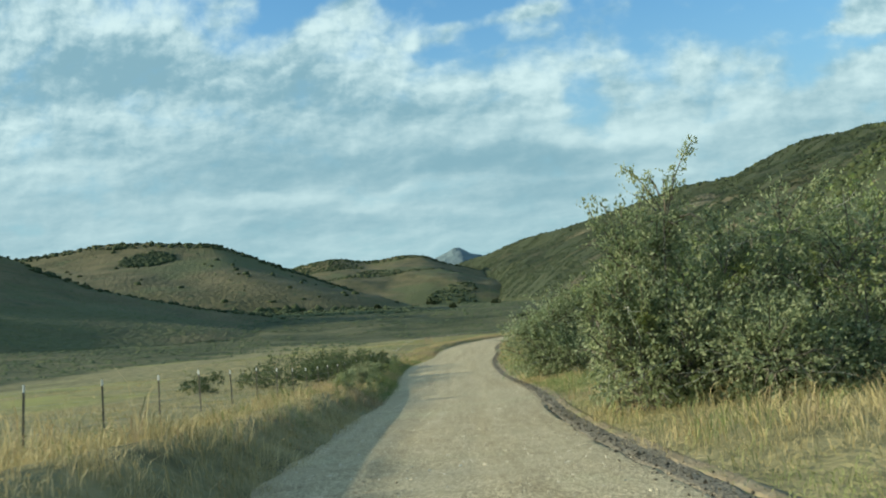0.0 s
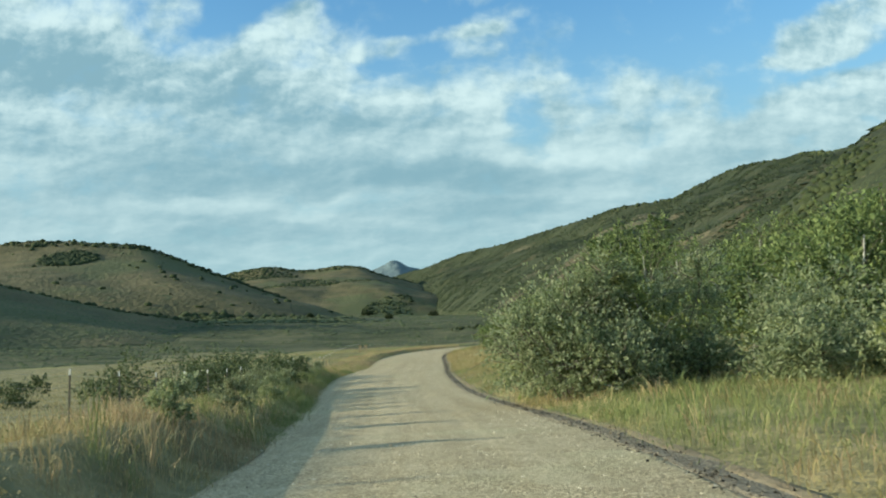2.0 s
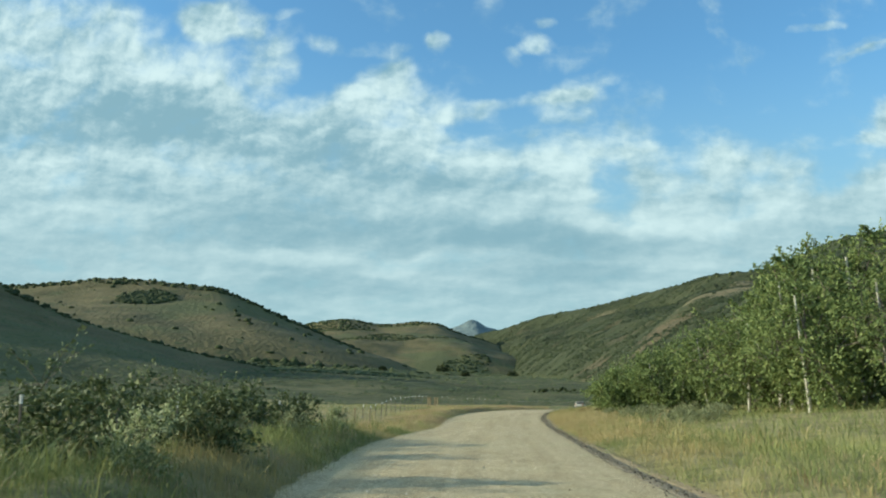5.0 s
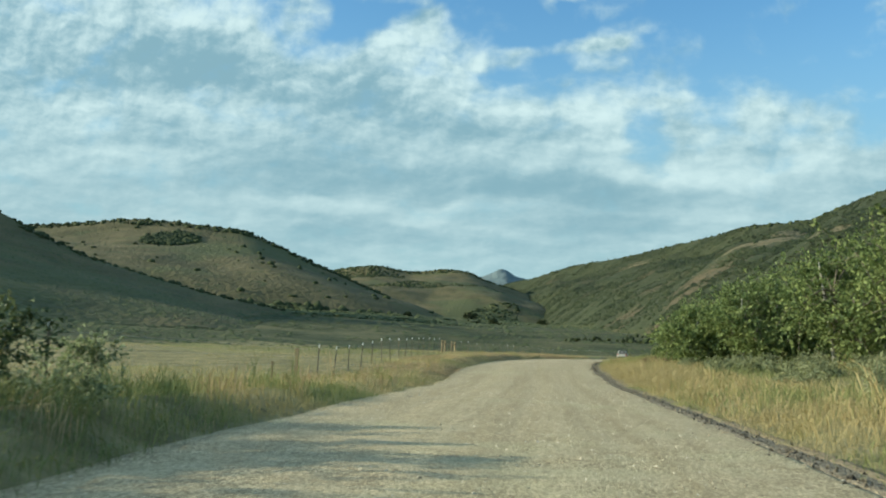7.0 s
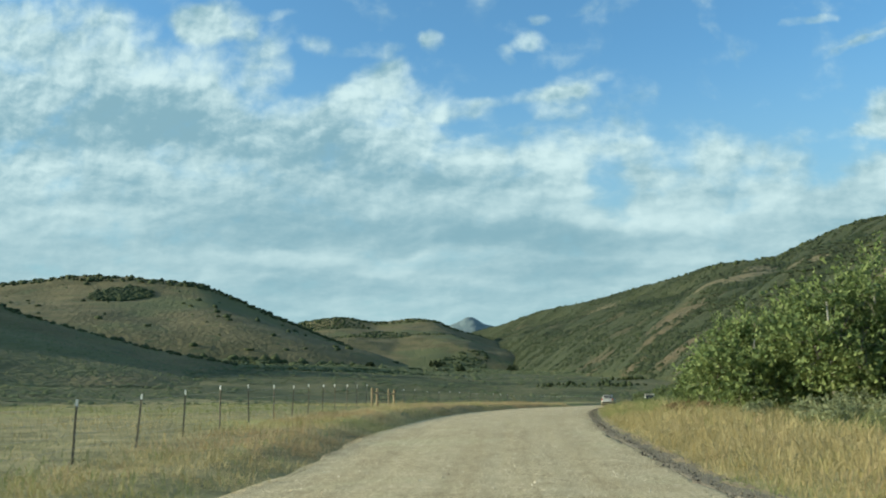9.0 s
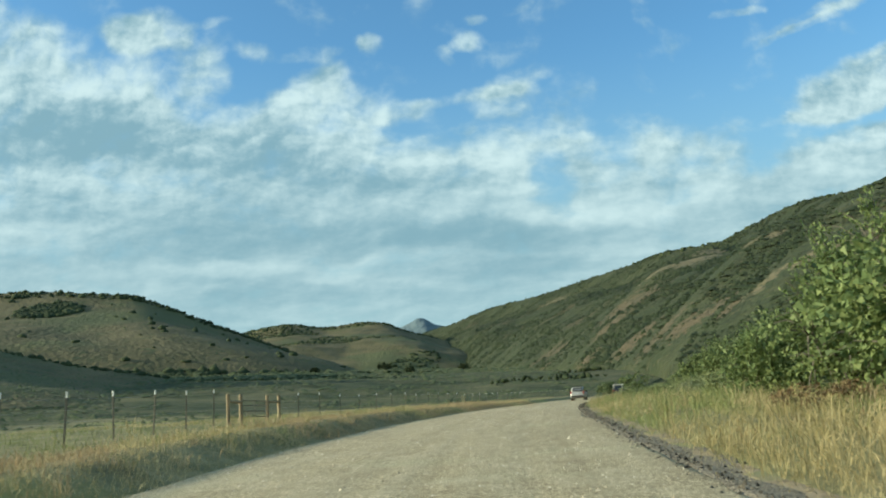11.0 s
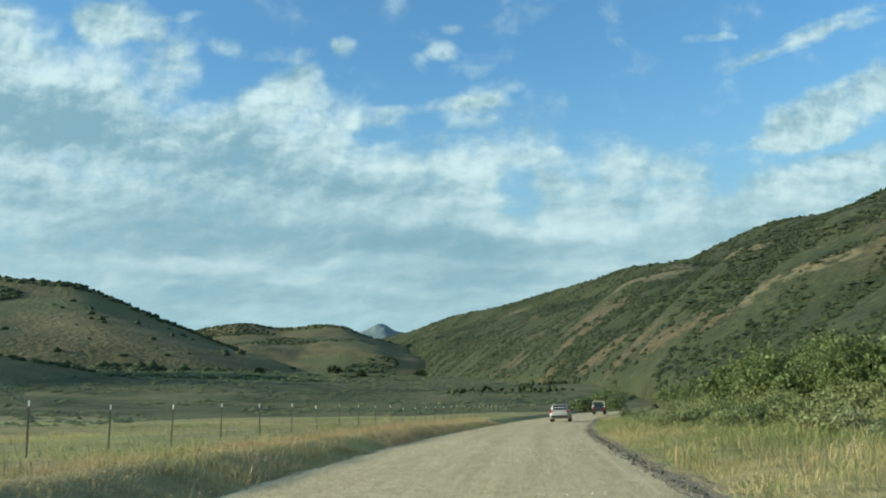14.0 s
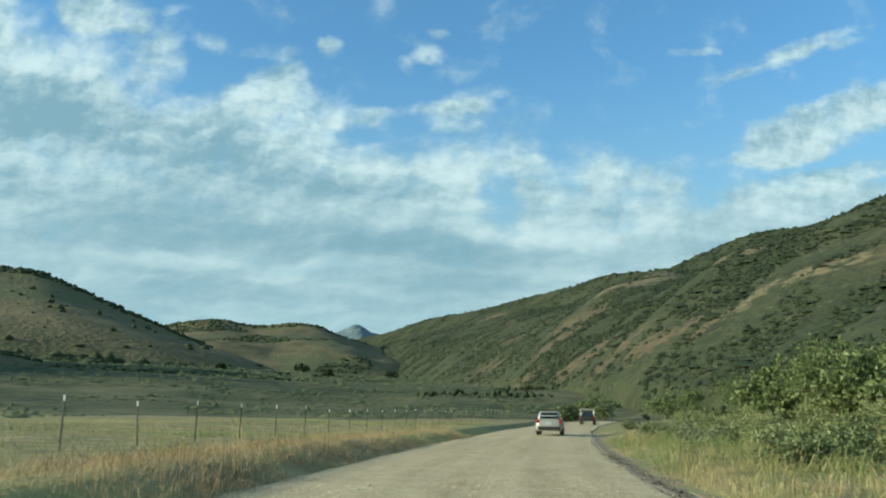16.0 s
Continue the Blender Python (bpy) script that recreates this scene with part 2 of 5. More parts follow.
# the sky behind and beside is broken cloud too
broken = wnoise(way_to, 4.0, 6.0, 0.6, 9.0)
front = wstep(parts_of.outputs[1], 0.30, 0.55)
cover = wnode("ShaderNodeMix", in0=front, in2=wstep(broken, 0.42, 0.62), in3=cover).outputs[0]
shine = wnode("ShaderNodeMix", in0=front, in2=wstep(broken, 0.5, 0.8, 0.9, 0.4), in3=shine).outputs[0]
broad = wnoise(lumps_at, 6.0, 4.0, 0.5, 7.0)
shine = wstep(wmath("MULTIPLY_ADD", wmath("SUBTRACT", broad, 0.5), 0.9, shine), -0.2, 1.4)
low_haze = wstep(height, 0.08, 0.42, 0.95, 0.0)
clear = wvec("MULTIPLY", air.outputs[0], (0.80, 1.14, 1.28))
air_light = wnode("ShaderNodeBackground", in0=clear, in1=0.145)
haze_light = wnode("ShaderNodeBackground", in0=(0.36, 0.56, 0.61, 1), in1=0.76)
grey_light = wnode("ShaderNodeBackground", in0=(0.255, 0.415, 0.49, 1), in1=0.80)
white_light = wnode("ShaderNodeBackground", in0=(0.73, 0.87, 0.88, 1), in1=0.77)
first = wnode("ShaderNodeMixShader", in0=low_haze, in1=air_light.outputs[0], in2=haze_light.outputs[0])
cloud = wnode("ShaderNodeMixShader", in0=shine, in1=grey_light.outputs[0], in2=white_light.outputs[0])
whole = wnode("ShaderNodeMixShader", in0=wmath("MULTIPLY", cover, 0.94), in1=first.outputs[0], in2=cloud.outputs[0])
wt.links.new(whole.outputs[0], wnode("ShaderNodeOutputWorld").inputs[0])


# ---- materials ----
def material(name, stops, scale=1.0, rough=0.85, detail=6.0, bump=0.0, bump_scale=8.0, metal=0.0, per_piece=0.0, stretch=(1, 1, 1), patches=None, sheen=0.0):
    """stops: (place, colour) for a ramp over noise. per_piece: how much each loose piece shifts along the ramp.
    patches: (scale, low, high, colour) of large stains."""
    m = bpy.data.materials.new(name)
    m.use_nodes = True
    t = m.node_tree
    bsdf = t.nodes["Principled BSDF"]
    bsdf.inputs["Roughness"].default_value, bsdf.inputs["Metallic"].default_value = rough, metal
    bsdf.inputs["Specular IOR Level"].default_value = 0.25
    co = t.nodes.new("ShaderNodeNewGeometry")
    mp = t.nodes.new("ShaderNodeMapping")
    mp.inputs["Scale"].default_value = stretch
    t.links.new(co.outputs["Position"], mp.inputs["Vector"])
    nz = t.nodes.new("ShaderNodeTexNoise")
    nz.inputs["Scale"].default_value, nz.inputs["Detail"].default_value, nz.inputs["Roughness"].default_value = scale, detail, 0.62
    t.links.new(mp.outputs[0], nz.inputs["Vector"])
    value = nz.outputs[0]
    if per_piece:
        mixed = t.nodes.new("ShaderNodeMath")
        mixed.operation = "MULTIPLY_ADD"
        t.links.new(co.outputs["Random Per Island"], mixed.inputs[0])
        mixed.inputs[1].default_value = per_piece
        shifted = t.nodes.new("ShaderNodeMath")
        shifted.operation = "SUBTRACT"
        t.links.new(value, shifted.inputs[0])
        shifted.inputs[1].default_value = per_piece / 2
        t.links.new(shifted.outputs[0], mixed.inputs[2])
        value = mixed.outputs[0]
    rp = t.nodes.new("ShaderNodeValToRGB")
    for n, (p, c) in enumerate(stops):
        e = rp.color_ramp.elements[n] if n < 2 else rp.color_ramp.elements.new(p)
        e.position, e.color = p, (*c, 1)
    t.links.new(value, rp.inputs[0])
    colour = rp.outputs[0]
    for ps, lo, hi, pc in patches or ():
        pn = t.nodes.new("ShaderNodeTexNoise")
        pn.inputs["Scale"].default_value, pn.inputs["Detail"].default_value, pn.inputs["Roughness"].default_value = ps, 5.0, 0.6
        t.links.new(co.outputs["Position"], pn.inputs["Vector"])
        mr = t.nodes.new("ShaderNodeMapRange")
        mr.interpolation_type = "SMOOTHSTEP"
        mr.inputs[1].default_value, mr.inputs[2].default_value = lo, hi
        t.links.new(pn.outputs[0], mr.inputs[0])
        mx = t.nodes.new("ShaderNodeMix")
        mx.data_type = "RGBA"
        t.links.new(mr.outputs[0], mx.inputs[0])
        t.links.new(colour, mx.inputs[6])
        mx.inputs[7].default_value = (*pc, 1)
        colour = mx.outputs[2]
    t.links.new(colour, bsdf.inputs["Base Color"])
    if sheen:
        # thin leaves let some light through
        tr = t.nodes.new("ShaderNodeBsdfTranslucent")
        t.links.new(colour, tr.inputs[0])
        ms = t.nodes.new("ShaderNodeMixShader")
        ms.inputs[0].default_value = sheen
        t.links.new(bsdf.outputs[0], ms.inputs[1])
        t.links.new(tr.outputs[0], ms.inputs[2])
        t.links.new(ms.outputs[0], t.nodes["Material Output"].inputs[0])
    if bump:
        bn = t.nodes.new("ShaderNodeTexNoise")
        bn.inputs["Scale"].default_value, bn.inputs["Detail"].default_value = bump_scale, 5.0
        t.links.new(co.outputs["Position"], bn.inputs["Vector"])
        bp = t.nodes.new("ShaderNodeBump")
        bp.inputs["Strength"].default_value, bp.inputs["Distance"].default_value = bump, 1.0 / bump_scale
        t.links.new(bn.outputs[0], bp.inputs["Height"])
        t.links.new(bp.outputs[0], bsdf.inputs["Normal"])
    return m


def plain(name, colour, rough=0.5, metal=0.0, spec=0.5):
    m = material(name, [(0.3, tuple(c * 0.9 for c in colour)), (0.7, colour)], 6.0, rough, metal=metal)
    m.node_tree.nodes["Principled BSDF"].inputs["Specular IOR Level"].default_value = spec
    return m


M_SOIL = material("meadow_soil", [(0.3, (0.13, 0.118, 0.055)), (0.5, (0.24, 0.21, 0.10)), (0.7, (0.37, 0.305, 0.155))], 0.8, 0.95, bump=0.6, bump_scale=5.0,
                  patches=[(0.035, 0.50, 0.66, (0.30, 0.29, 0.092)), (0.011, 0.54, 0.66, (0.20, 0.205, 0.075))])
M_ROAD = material("gravel_road", [(0.3, (0.45, 0.365, 0.222)), (0.5, (0.52, 0.428, 0.265)), (0.72, (0.59, 0.49, 0.31))], 1.6, 0.95, 10.0,
                  patches=[(0.25, 0.52, 0.72, (0.56, 0.49, 0.30))])


def add_pebbles(m, size, mat_bump):
    """Pebbles of that many to the metre pressed into a surface: each has its own tone and stands proud of the fines."""
    t = m.node_tree
    bsdf = t.nodes["Principled BSDF"]
    base = bsdf.inputs["Base Color"].links[0].from_socket
    pos = t.nodes.new("ShaderNodeNewGeometry").outputs["Position"]
    shift = t.nodes.new("ShaderNodeTexNoise")
    shift.inputs["Scale"].default_value = size * 0.6
    t.links.new(pos, shift.inputs["Vector"])
    bend = t.nodes.new("ShaderNodeVectorMath")
    bend.operation = "MULTIPLY_ADD"
    t.links.new(shift.outputs["Color"], bend.inputs[0])
    bend.inputs[1].default_value = (0.6 / size,) * 3
    t.links.new(pos, bend.inputs[2])
    cells = t.nodes.new("ShaderNodeTexVoronoi")
    cells.inputs["Scale"].default_value = size
    t.links.new(bend.outputs[0], cells.inputs["Vector"])
    where = t.nodes.new("ShaderNodeTexNoise")
    where.inputs["Scale"].default_value, where.inputs["Detail"].default_value = 0.9, 4.0
    t.links.new(pos, where.inputs["Vector"])
    amount = t.nodes.new("ShaderNodeMapRange")
    amount.inputs[1].default_value, amount.inputs[2].default_value, amount.inputs[3].default_value = 0.35, 0.62, 0.55
    t.links.new(where.outputs[0], amount.inputs[0])
    tone = t.nodes.new("ShaderNodeValToRGB")
    for e, (p, c) in zip((tone.color_ramp.elements[0], tone.color_ramp.elements[1]), ((0.15, (0.58, 0.56, 0.53, 1)), (0.85, (1.28, 1.28, 1.28, 1)))):
        e.position, e.color = p, c
    pick = t.nodes.new("ShaderNodeSeparateColor")
    t.links.new(cells.outputs["Color"], pick.inputs[0])
    t.links.new(pick.outputs[0], tone.inputs[0])
    mul = t.nodes.new("ShaderNodeMix")
    mul.data_type, mul.blend_type = "RGBA", "MULTIPLY"
    t.links.new(amount.outputs[0], mul.inputs[0])
    t.links.new(base, mul.inputs[6])
    t.links.new(tone.outputs[0], mul.inputs[7])
    t.links.new(mul.outputs[2], bsdf.inputs["Base Color"])
    high = t.nodes.new("ShaderNodeMath")
    high.operation = "MULTIPLY"
    t.links.new(cells.outputs["Distance"], high.inputs[0])
    t.links.new(amount.outputs[0], high.inputs[1])
    bp = t.nodes.new("ShaderNodeBump")
    bp.invert = True
    bp.inputs["Strength"].default_value, bp.inputs["Distance"].default_value = mat_bump, 1.0 / size
    if bsdf.inputs["Normal"].links:
        t.links.new(bsdf.inputs["Normal"].links[0].from_socket, bp.inputs["Normal"])
    t.links.new(high.outputs[0], bp.inputs["Height"])
    t.links.new(bp.outputs[0], bsdf.inputs["Normal"])


def add_wheel_lanes(m):
    """Long streaks along the road: packed pale wheel lanes and darker loose ridges between them."""
    t = m.node_tree
    bsdf = t.nodes["Principled BSDF"]
    base = bsdf.inputs["Base Color"].links[0].from_socket
    at = t.nodes.new("ShaderNodeAttribute")
    at.attribute_name = "across"
    for scale, low, high, tone in (((1.1, 0.030, 1), 0.42, 0.66, (0.88, 0.87, 0.85)), ((5.0, 0.06, 1), 0.48, 0.72, (0.92, 0.91, 0.89)), ((2.2, 0.04, 1), 0.52, 0.74, (1.10, 1.10, 1.09))):
        mp = t.nodes.new("ShaderNodeMapping")
        mp.inputs["Scale"].default_value = scale
        t.links.new(at.outputs["Vector"], mp.inputs["Vector"])
        nz = t.nodes.new("ShaderNodeTexNoise")
        nz.inputs["Scale"].default_value, nz.inputs["Detail"].default_value = 1.0, 4.0
        t.links.new(mp.outputs[0], nz.inputs["Vector"])
        mr = t.nodes.new("ShaderNodeMapRange")
        mr.interpolation_type = "SMOOTHSTEP"
        mr.inputs[1].default_value, mr.inputs[2].default_value = low, high
        t.links.new(nz.outputs[0], mr.inputs[0])
        mul = t.nodes.new("ShaderNodeMix")
        mul.data_type, mul.blend_type = "RGBA", "MULTIPLY"
        t.links.new(mr.outputs[0], mul.inputs[0])
        t.links.new(base, mul.inputs[6])
        mul.inputs[7].default_value = (*tone, 1)
        base = mul.outputs[2]
    t.links.new(base, bsdf.inputs["Base Color"])


add_wheel_lanes(M_ROAD)
add_pebbles(M_ROAD, 60.0, 0.4)
add_pebbles(M_ROAD, 34.0, 0.38)

M_STONE = material("road_stones", [(0.2, (0.25, 0.205, 0.14)), (0.5, (0.47, 0.39, 0.265)), (0.8, (0.72, 0.63, 0.48))], 9.0, 0.9, per_piece=0.9)
M_DARK_GRAVEL = material("dark_gravel", [(0.3, (0.034, 0.030, 0.022)), (0.6, (0.075, 0.064, 0.046)), (0.85, (0.26, 0.22, 0.155))], 8.0, 0.9, per_piece=0.8)
add_pebbles(M_DARK_GRAVEL, 30.0, 0.9)
M_STRAW = material("straw_grass", [(0.25, (0.20, 0.185, 0.085)), (0.5, (0.44, 0.365, 0.175)), (0.75, (0.64, 0.52, 0.29))], 0.35, 0.75, per_piece=0.36, sheen=0.26,
                   patches=[(0.12, 0.56, 0.68, (0.28, 0.28, 0.10))])
M_CHEAT = material("red_brown_grass", [(0.25, (0.25, 0.185, 0.10)), (0.5, (0.41, 0.305, 0.17)), (0.75, (0.57, 0.445, 0.26))], 0.5, 0.8, per_piece=0.36, sheen=0.26)
M_GREEN = material("green_grass", [(0.25, (0.12, 0.155, 0.05)), (0.5, (0.215, 0.25, 0.09)), (0.75, (0.36, 0.36, 0.15))], 0.4, 0.75, per_piece=0.36, sheen=0.26,
                   patches=[(0.10, 0.52, 0.62, (0.36, 0.31, 0.14))])


def add_land_cover(m):
    """Beyond the mown meadow the soil carries dark low sage growth."""
    t = m.node_tree
    bsdf = t.nodes["Principled BSDF"]
    base = bsdf.inputs["Base Color"].links[0].from_socket
    pos = t.nodes.new("ShaderNodeNewGeometry").outputs["Position"]
    xyz = t.nodes.new("ShaderNodeSeparateXYZ")
    t.links.new(pos, xyz.inputs[0])
    wave = t.nodes.new("ShaderNodeTexNoise")
    wave.inputs["Scale"].default_value, wave.inputs["Detail"].default_value = 0.03, 6.0
    t.links.new(pos, wave.inputs["Vector"])
    west = t.nodes.new("ShaderNodeMath")
    west.operation = "MULTIPLY_ADD"
    t.links.new(wave.outputs[0], west.inputs[0])
    west.inputs[1].default_value = -60.0
    t.links.new(xyz.outputs[0], west.inputs[2])
    m1 = t.nodes.new("ShaderNodeMapRange")
    m1.inputs[1].default_value, m1.inputs[2].default_value = -92.0, -104.0
    t.links.new(west.outputs[0], m1.inputs[0])
    north = t.nodes.new("ShaderNodeMath")
    north.operation = "MULTIPLY_ADD"
    t.links.new(wave.outputs[0], north.inputs[0])
    north.inputs[1].default_value = 90.0
    t.links.new(xyz.outputs[1], north.inputs[2])
    m2 = t.nodes.new("ShaderNodeMapRange")
    m2.inputs[1].default_value, m2.inputs[2].default_value = 345.0, 365.0
    t.links.new(north.outputs[0], m2.inputs[0])
    both = t.nodes.new("ShaderNodeMath")
    both.operation = "MAXIMUM"
    t.links.new(m1.outputs[0], both.inputs[0])
    t.links.new(m2.outputs[0], both.inputs[1])
    mx = t.nodes.new("ShaderNodeMix")
    mx.data_type = "RGBA"
    t.links.new(both.outputs[0], mx.inputs[0])
    t.links.new(base, mx.inputs[6])
    rp = t.nodes.new("ShaderNodeValToRGB")
    for e, (p, c) in zip((rp.color_ramp.elements[0], rp.color_ramp.elements[1]), ((0.40, (0.036, 0.052, 0.020, 1)), (0.62, (0.15, 0.138, 0.066, 1)))):
        e.position, e.color = p, c
    grain = t.nodes.new("ShaderNodeTexNoise")
    grain.inputs["Scale"].default_value, grain.inputs["Detail"].default_value, grain.inputs["Roughness"].default_value = 0.032, 10.0, 0.74
    t.links.new(pos, grain.inputs["Vector"])
    t.links.new(grain.outputs[0], rp.inputs[0])
    t.links.new(rp.outputs[0], mx.inputs[7])
    t.links.new(mx.outputs[2], bsdf.inputs["Base Color"])


add_land_cover(M_SOIL)
M_HILL = material("dry_hill", [(0.3, (0.072, 0.068, 0.031)), (0.5, (0.122, 0.106, 0.050)), (0.7, (0.185, 0.15, 0.075))], 0.03, 0.95, 10.0, bump=0.5, bump_scale=0.25,
                  patches=[(0.007, 0.5, 0.62, (0.105, 0.112, 0.048)), (0.05, 0.58, 0.68, (0.08, 0.09, 0.04))])
M_RIDGE = material("wooded_hill", [(0.3, (0.030, 0.041, 0.018)), (0.5, (0.045, 0.056, 0.025)), (0.7, (0.070, 0.074, 0.036))], 0.03, 0.95, 12.0, bump=0.7, bump_scale=0.25,
                   patches=[(0.009, 0.56, 0.70, (0.095, 0.080, 0.043)), (0.03, 0.64, 0.74, (0.14, 0.112, 0.062)), (0.06, 0.50, 0.62, (0.034, 0.042, 0.019)), (0.16, 0.60, 0.72, (0.095, 0.088, 0.047))])
BROWN = [(95, 564, 26, 4), (98, 538, 30, 5), (102, 528, 33, 5), (95, 472, 28, 5), (93, 439, 27, 3), (96, 429, 30, 4), (100, 420, 32, 3), (98, 399, 30, 2), (120, 671, 52, 6), (138, 717, 67, 8), (147, 689, 71, 7), (105, 888, 48, 6), (115, 859, 52, 5), (92, 621, 27, 4)]
TAN = [(178, 751, 98, 6), (188, 747, 100, 7), (198, 736, 100, 8), (225, 777, 112, 6), (117, 381, 42, 2), (121, 376, 43, 2), (266, 616, 93, 4), (124, 366, 44, 2), (106, 392, 35, 2), (110, 392, 38, 2), (141, 483, 67, 2), (148, 474, 68, 2), (236, 1701, 189, 10)]


def add_bare(m, spots, colour):
    """Bare earth patches at places (x, y, z, radius) on a hillside, with frayed edges."""
    t = m.node_tree
    bsdf = t.nodes["Principled BSDF"]
    base = bsdf.inputs["Base Color"].links[0].from_socket
    pos = t.nodes.new("ShaderNodeNewGeometry").outputs["Position"]
    fray = t.nodes.new("ShaderNodeTexNoise")
    fray.inputs["Scale"].default_value, fray.inputs["Detail"].default_value, fray.inputs["Roughness"].default_value = 0.22, 7.0, 0.72
    tilt = t.nodes.new("ShaderNodeMapping")
    tilt.inputs["Scale"].default_value = (0.7, 0.7, 2.2)
    t.links.new(pos, tilt.inputs["Vector"])
    t.links.new(tilt.outputs[0], fray.inputs["Vector"])
    stronger = t.nodes.new("ShaderNodeMath")
    stronger.operation = "MULTIPLY_ADD"
    t.links.new(fray.outputs[0], stronger.inputs[0])
    stronger.inputs[1].default_value, stronger.inputs[2].default_value = 3.6, -1.34
    total = None
    for x, y, z, r in spots:
        far = t.nodes.new("ShaderNodeVectorMath")
        far.operation = "DISTANCE"
        t.links.new(pos, far.inputs[0])
        far.inputs[1].default_value = (x, y, z)
        near = t.nodes.new("ShaderNodeMapRange")
        near.inputs[1].default_value, near.inputs[2].default_value, near.inputs[3].default_value, near.inputs[4].default_value = 0.0, 5.0 * r, 1.0, 0.0
        t.links.new(far.outputs["Value"], near.inputs[0])
        if total is None:
            total = near.outputs[0]
        else:
            most = t.nodes.new("ShaderNodeMath")
            most.operation = "MAXIMUM"
            t.links.new(total, most.inputs[0])
            t.links.new(near.outputs[0], most.inputs[1])
            total = most.outputs[0]
    mixed = t.nodes.new("ShaderNodeMath")
    mixed.operation = "ADD"
    t.links.new(total, mixed.inputs[0])
    t.links.new(stronger.outputs[0], mixed.inputs[1])
    edge = t.nodes.new("ShaderNodeMapRange")
    edge.interpolation_type = "SMOOTHSTEP"
    edge.inputs[1].default_value, edge.inputs[2].default_value, edge.inputs[4].default_value = 0.88, 1.20, 0.85
    t.links.new(mixed.outputs[0], edge.inputs[0])
    mx = t.nodes.new("ShaderNodeMix")
    mx.data_type = "RGBA"
    t.links.new(edge.outputs[0], mx.inputs[0])
    t.links.new(base, mx.inputs[6])
    mx.inputs[7].default_value = (*colour, 1)
    t.links.new(mx.outputs[2], bsdf.inputs["Base Color"])


add_bare(M_RIDGE, BROWN, (0.118, 0.092, 0.055))
add_bare(M_RIDGE, TAN, (0.165, 0.138, 0.08))
# the blue-grey base has the haze of distance mixed into its colour
M_PEAK = material("far_mountain", [(0.3, (0.10, 0.15, 0.165)), (0.7, (0.16, 0.20, 0.21))], 0.006, 1.0, bump=0.4, bump_scale=0.02)
M_OAK = material("scrub_oak_leaves", [(0.2, (0.023, 0.034, 0.013)), (0.5, (0.038, 0.052, 0.020)), (0.8, (0.062, 0.075, 0.030))], 0.02, 0.9, per_piece=0.5)
M_SAGE_FAR = material("far_sage_leaves", [(0.2, (0.062, 0.082, 0.036)), (0.5, (0.09, 0.11, 0.046)), (0.8, (0.145, 0.15, 0.07))], 0.02, 0.9, per_piece=0.5)
M_SAGE = material("sage_leaves", [(0.2, (0.15, 0.175, 0.09)), (0.5, (0.24, 0.265, 0.14)), (0.8, (0.35, 0.365, 0.215))], 2.0, 0.8, per_piece=0.5, sheen=0.2)
M_WILLOW = material("willow_leaves", [(0.2, (0.125, 0.16, 0.075)), (0.5, (0.265, 0.31, 0.155)), (0.8, (0.45, 0.48, 0.29))], 0.7, 0.5, per_piece=0.6, sheen=0.5, patches=[(0.45, 0.56, 0.66, (0.27, 0.30, 0.09))])
M_ASPEN = material("aspen_leaves", [(0.2, (0.08, 0.115, 0.04)), (0.5, (0.16, 0.215, 0.072)), (0.8, (0.27, 0.32, 0.12))], 0.5, 0.6, per_piece=0.6, sheen=0.3)
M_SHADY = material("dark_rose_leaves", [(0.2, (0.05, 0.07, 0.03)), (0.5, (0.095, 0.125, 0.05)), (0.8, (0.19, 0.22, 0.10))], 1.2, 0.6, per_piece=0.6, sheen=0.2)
M_SNOW = material("shrub_leaves", [(0.2, (0.055, 0.082, 0.03)), (0.5, (0.12, 0.155, 0.058)), (0.8, (0.25, 0.29, 0.13))], 1.2, 0.5, per_piece=0.6, sheen=0.2)
M_OAK_LEAF = material("oak_tree_leaves", [(0.2, (0.07, 0.10, 0.036)), (0.5, (0.145, 0.19, 0.066)), (0.8, (0.25, 0.295, 0.115))], 0.8, 0.6, per_piece=0.6, sheen=0.3)
M_SHRUB = material("bank_shrub_leaves", [(0.2, (0.11, 0.135, 0.052)), (0.5, (0.22, 0.25, 0.10)), (0.8, (0.36, 0.38, 0.18))], 0.9, 0.6, per_piece=0.6, sheen=0.3)
M_GOLD = material("golden_grass", [(0.25, (0.23, 0.185, 0.08)), (0.5, (0.41, 0.335, 0.155)), (0.75, (0.54, 0.44, 0.23))], 0.5, 0.7, per_piece=0.5, sheen=0.24)
M_DIRT = material("bare_shoulder_earth", [(0.3, (0.22, 0.165, 0.095)), (0.5, (0.32, 0.245, 0.145)), (0.7, (0.40, 0.315, 0.19))], 2.5, 0.95, 9.0, bump=0.6, bump_scale=14.0, patches=[(0.5, 0.5, 0.62, (0.28, 0.26, 0.12))])
M_BROWN = material("withered_leaves", [(0.2, (0.10, 0.07, 0.04)), (0.5, (0.20, 0.14, 0.07)), (0.8, (0.30, 0.22, 0.11))], 1.0, 0.8, per_piece=0.6, sheen=0.2)
M_BARK = material("grey_bark", [(0.3, (0.075, 0.065, 0.05)), (0.7, (0.19, 0.165, 0.13))], 6.0, 0.9, stretch=(1, 1, 0.2))
M_PALE_BARK = material("pale_bark", [(0.3, (0.25, 0.24, 0.20)), (0.7, (0.50, 0.48, 0.42))], 3.0, 0.9)
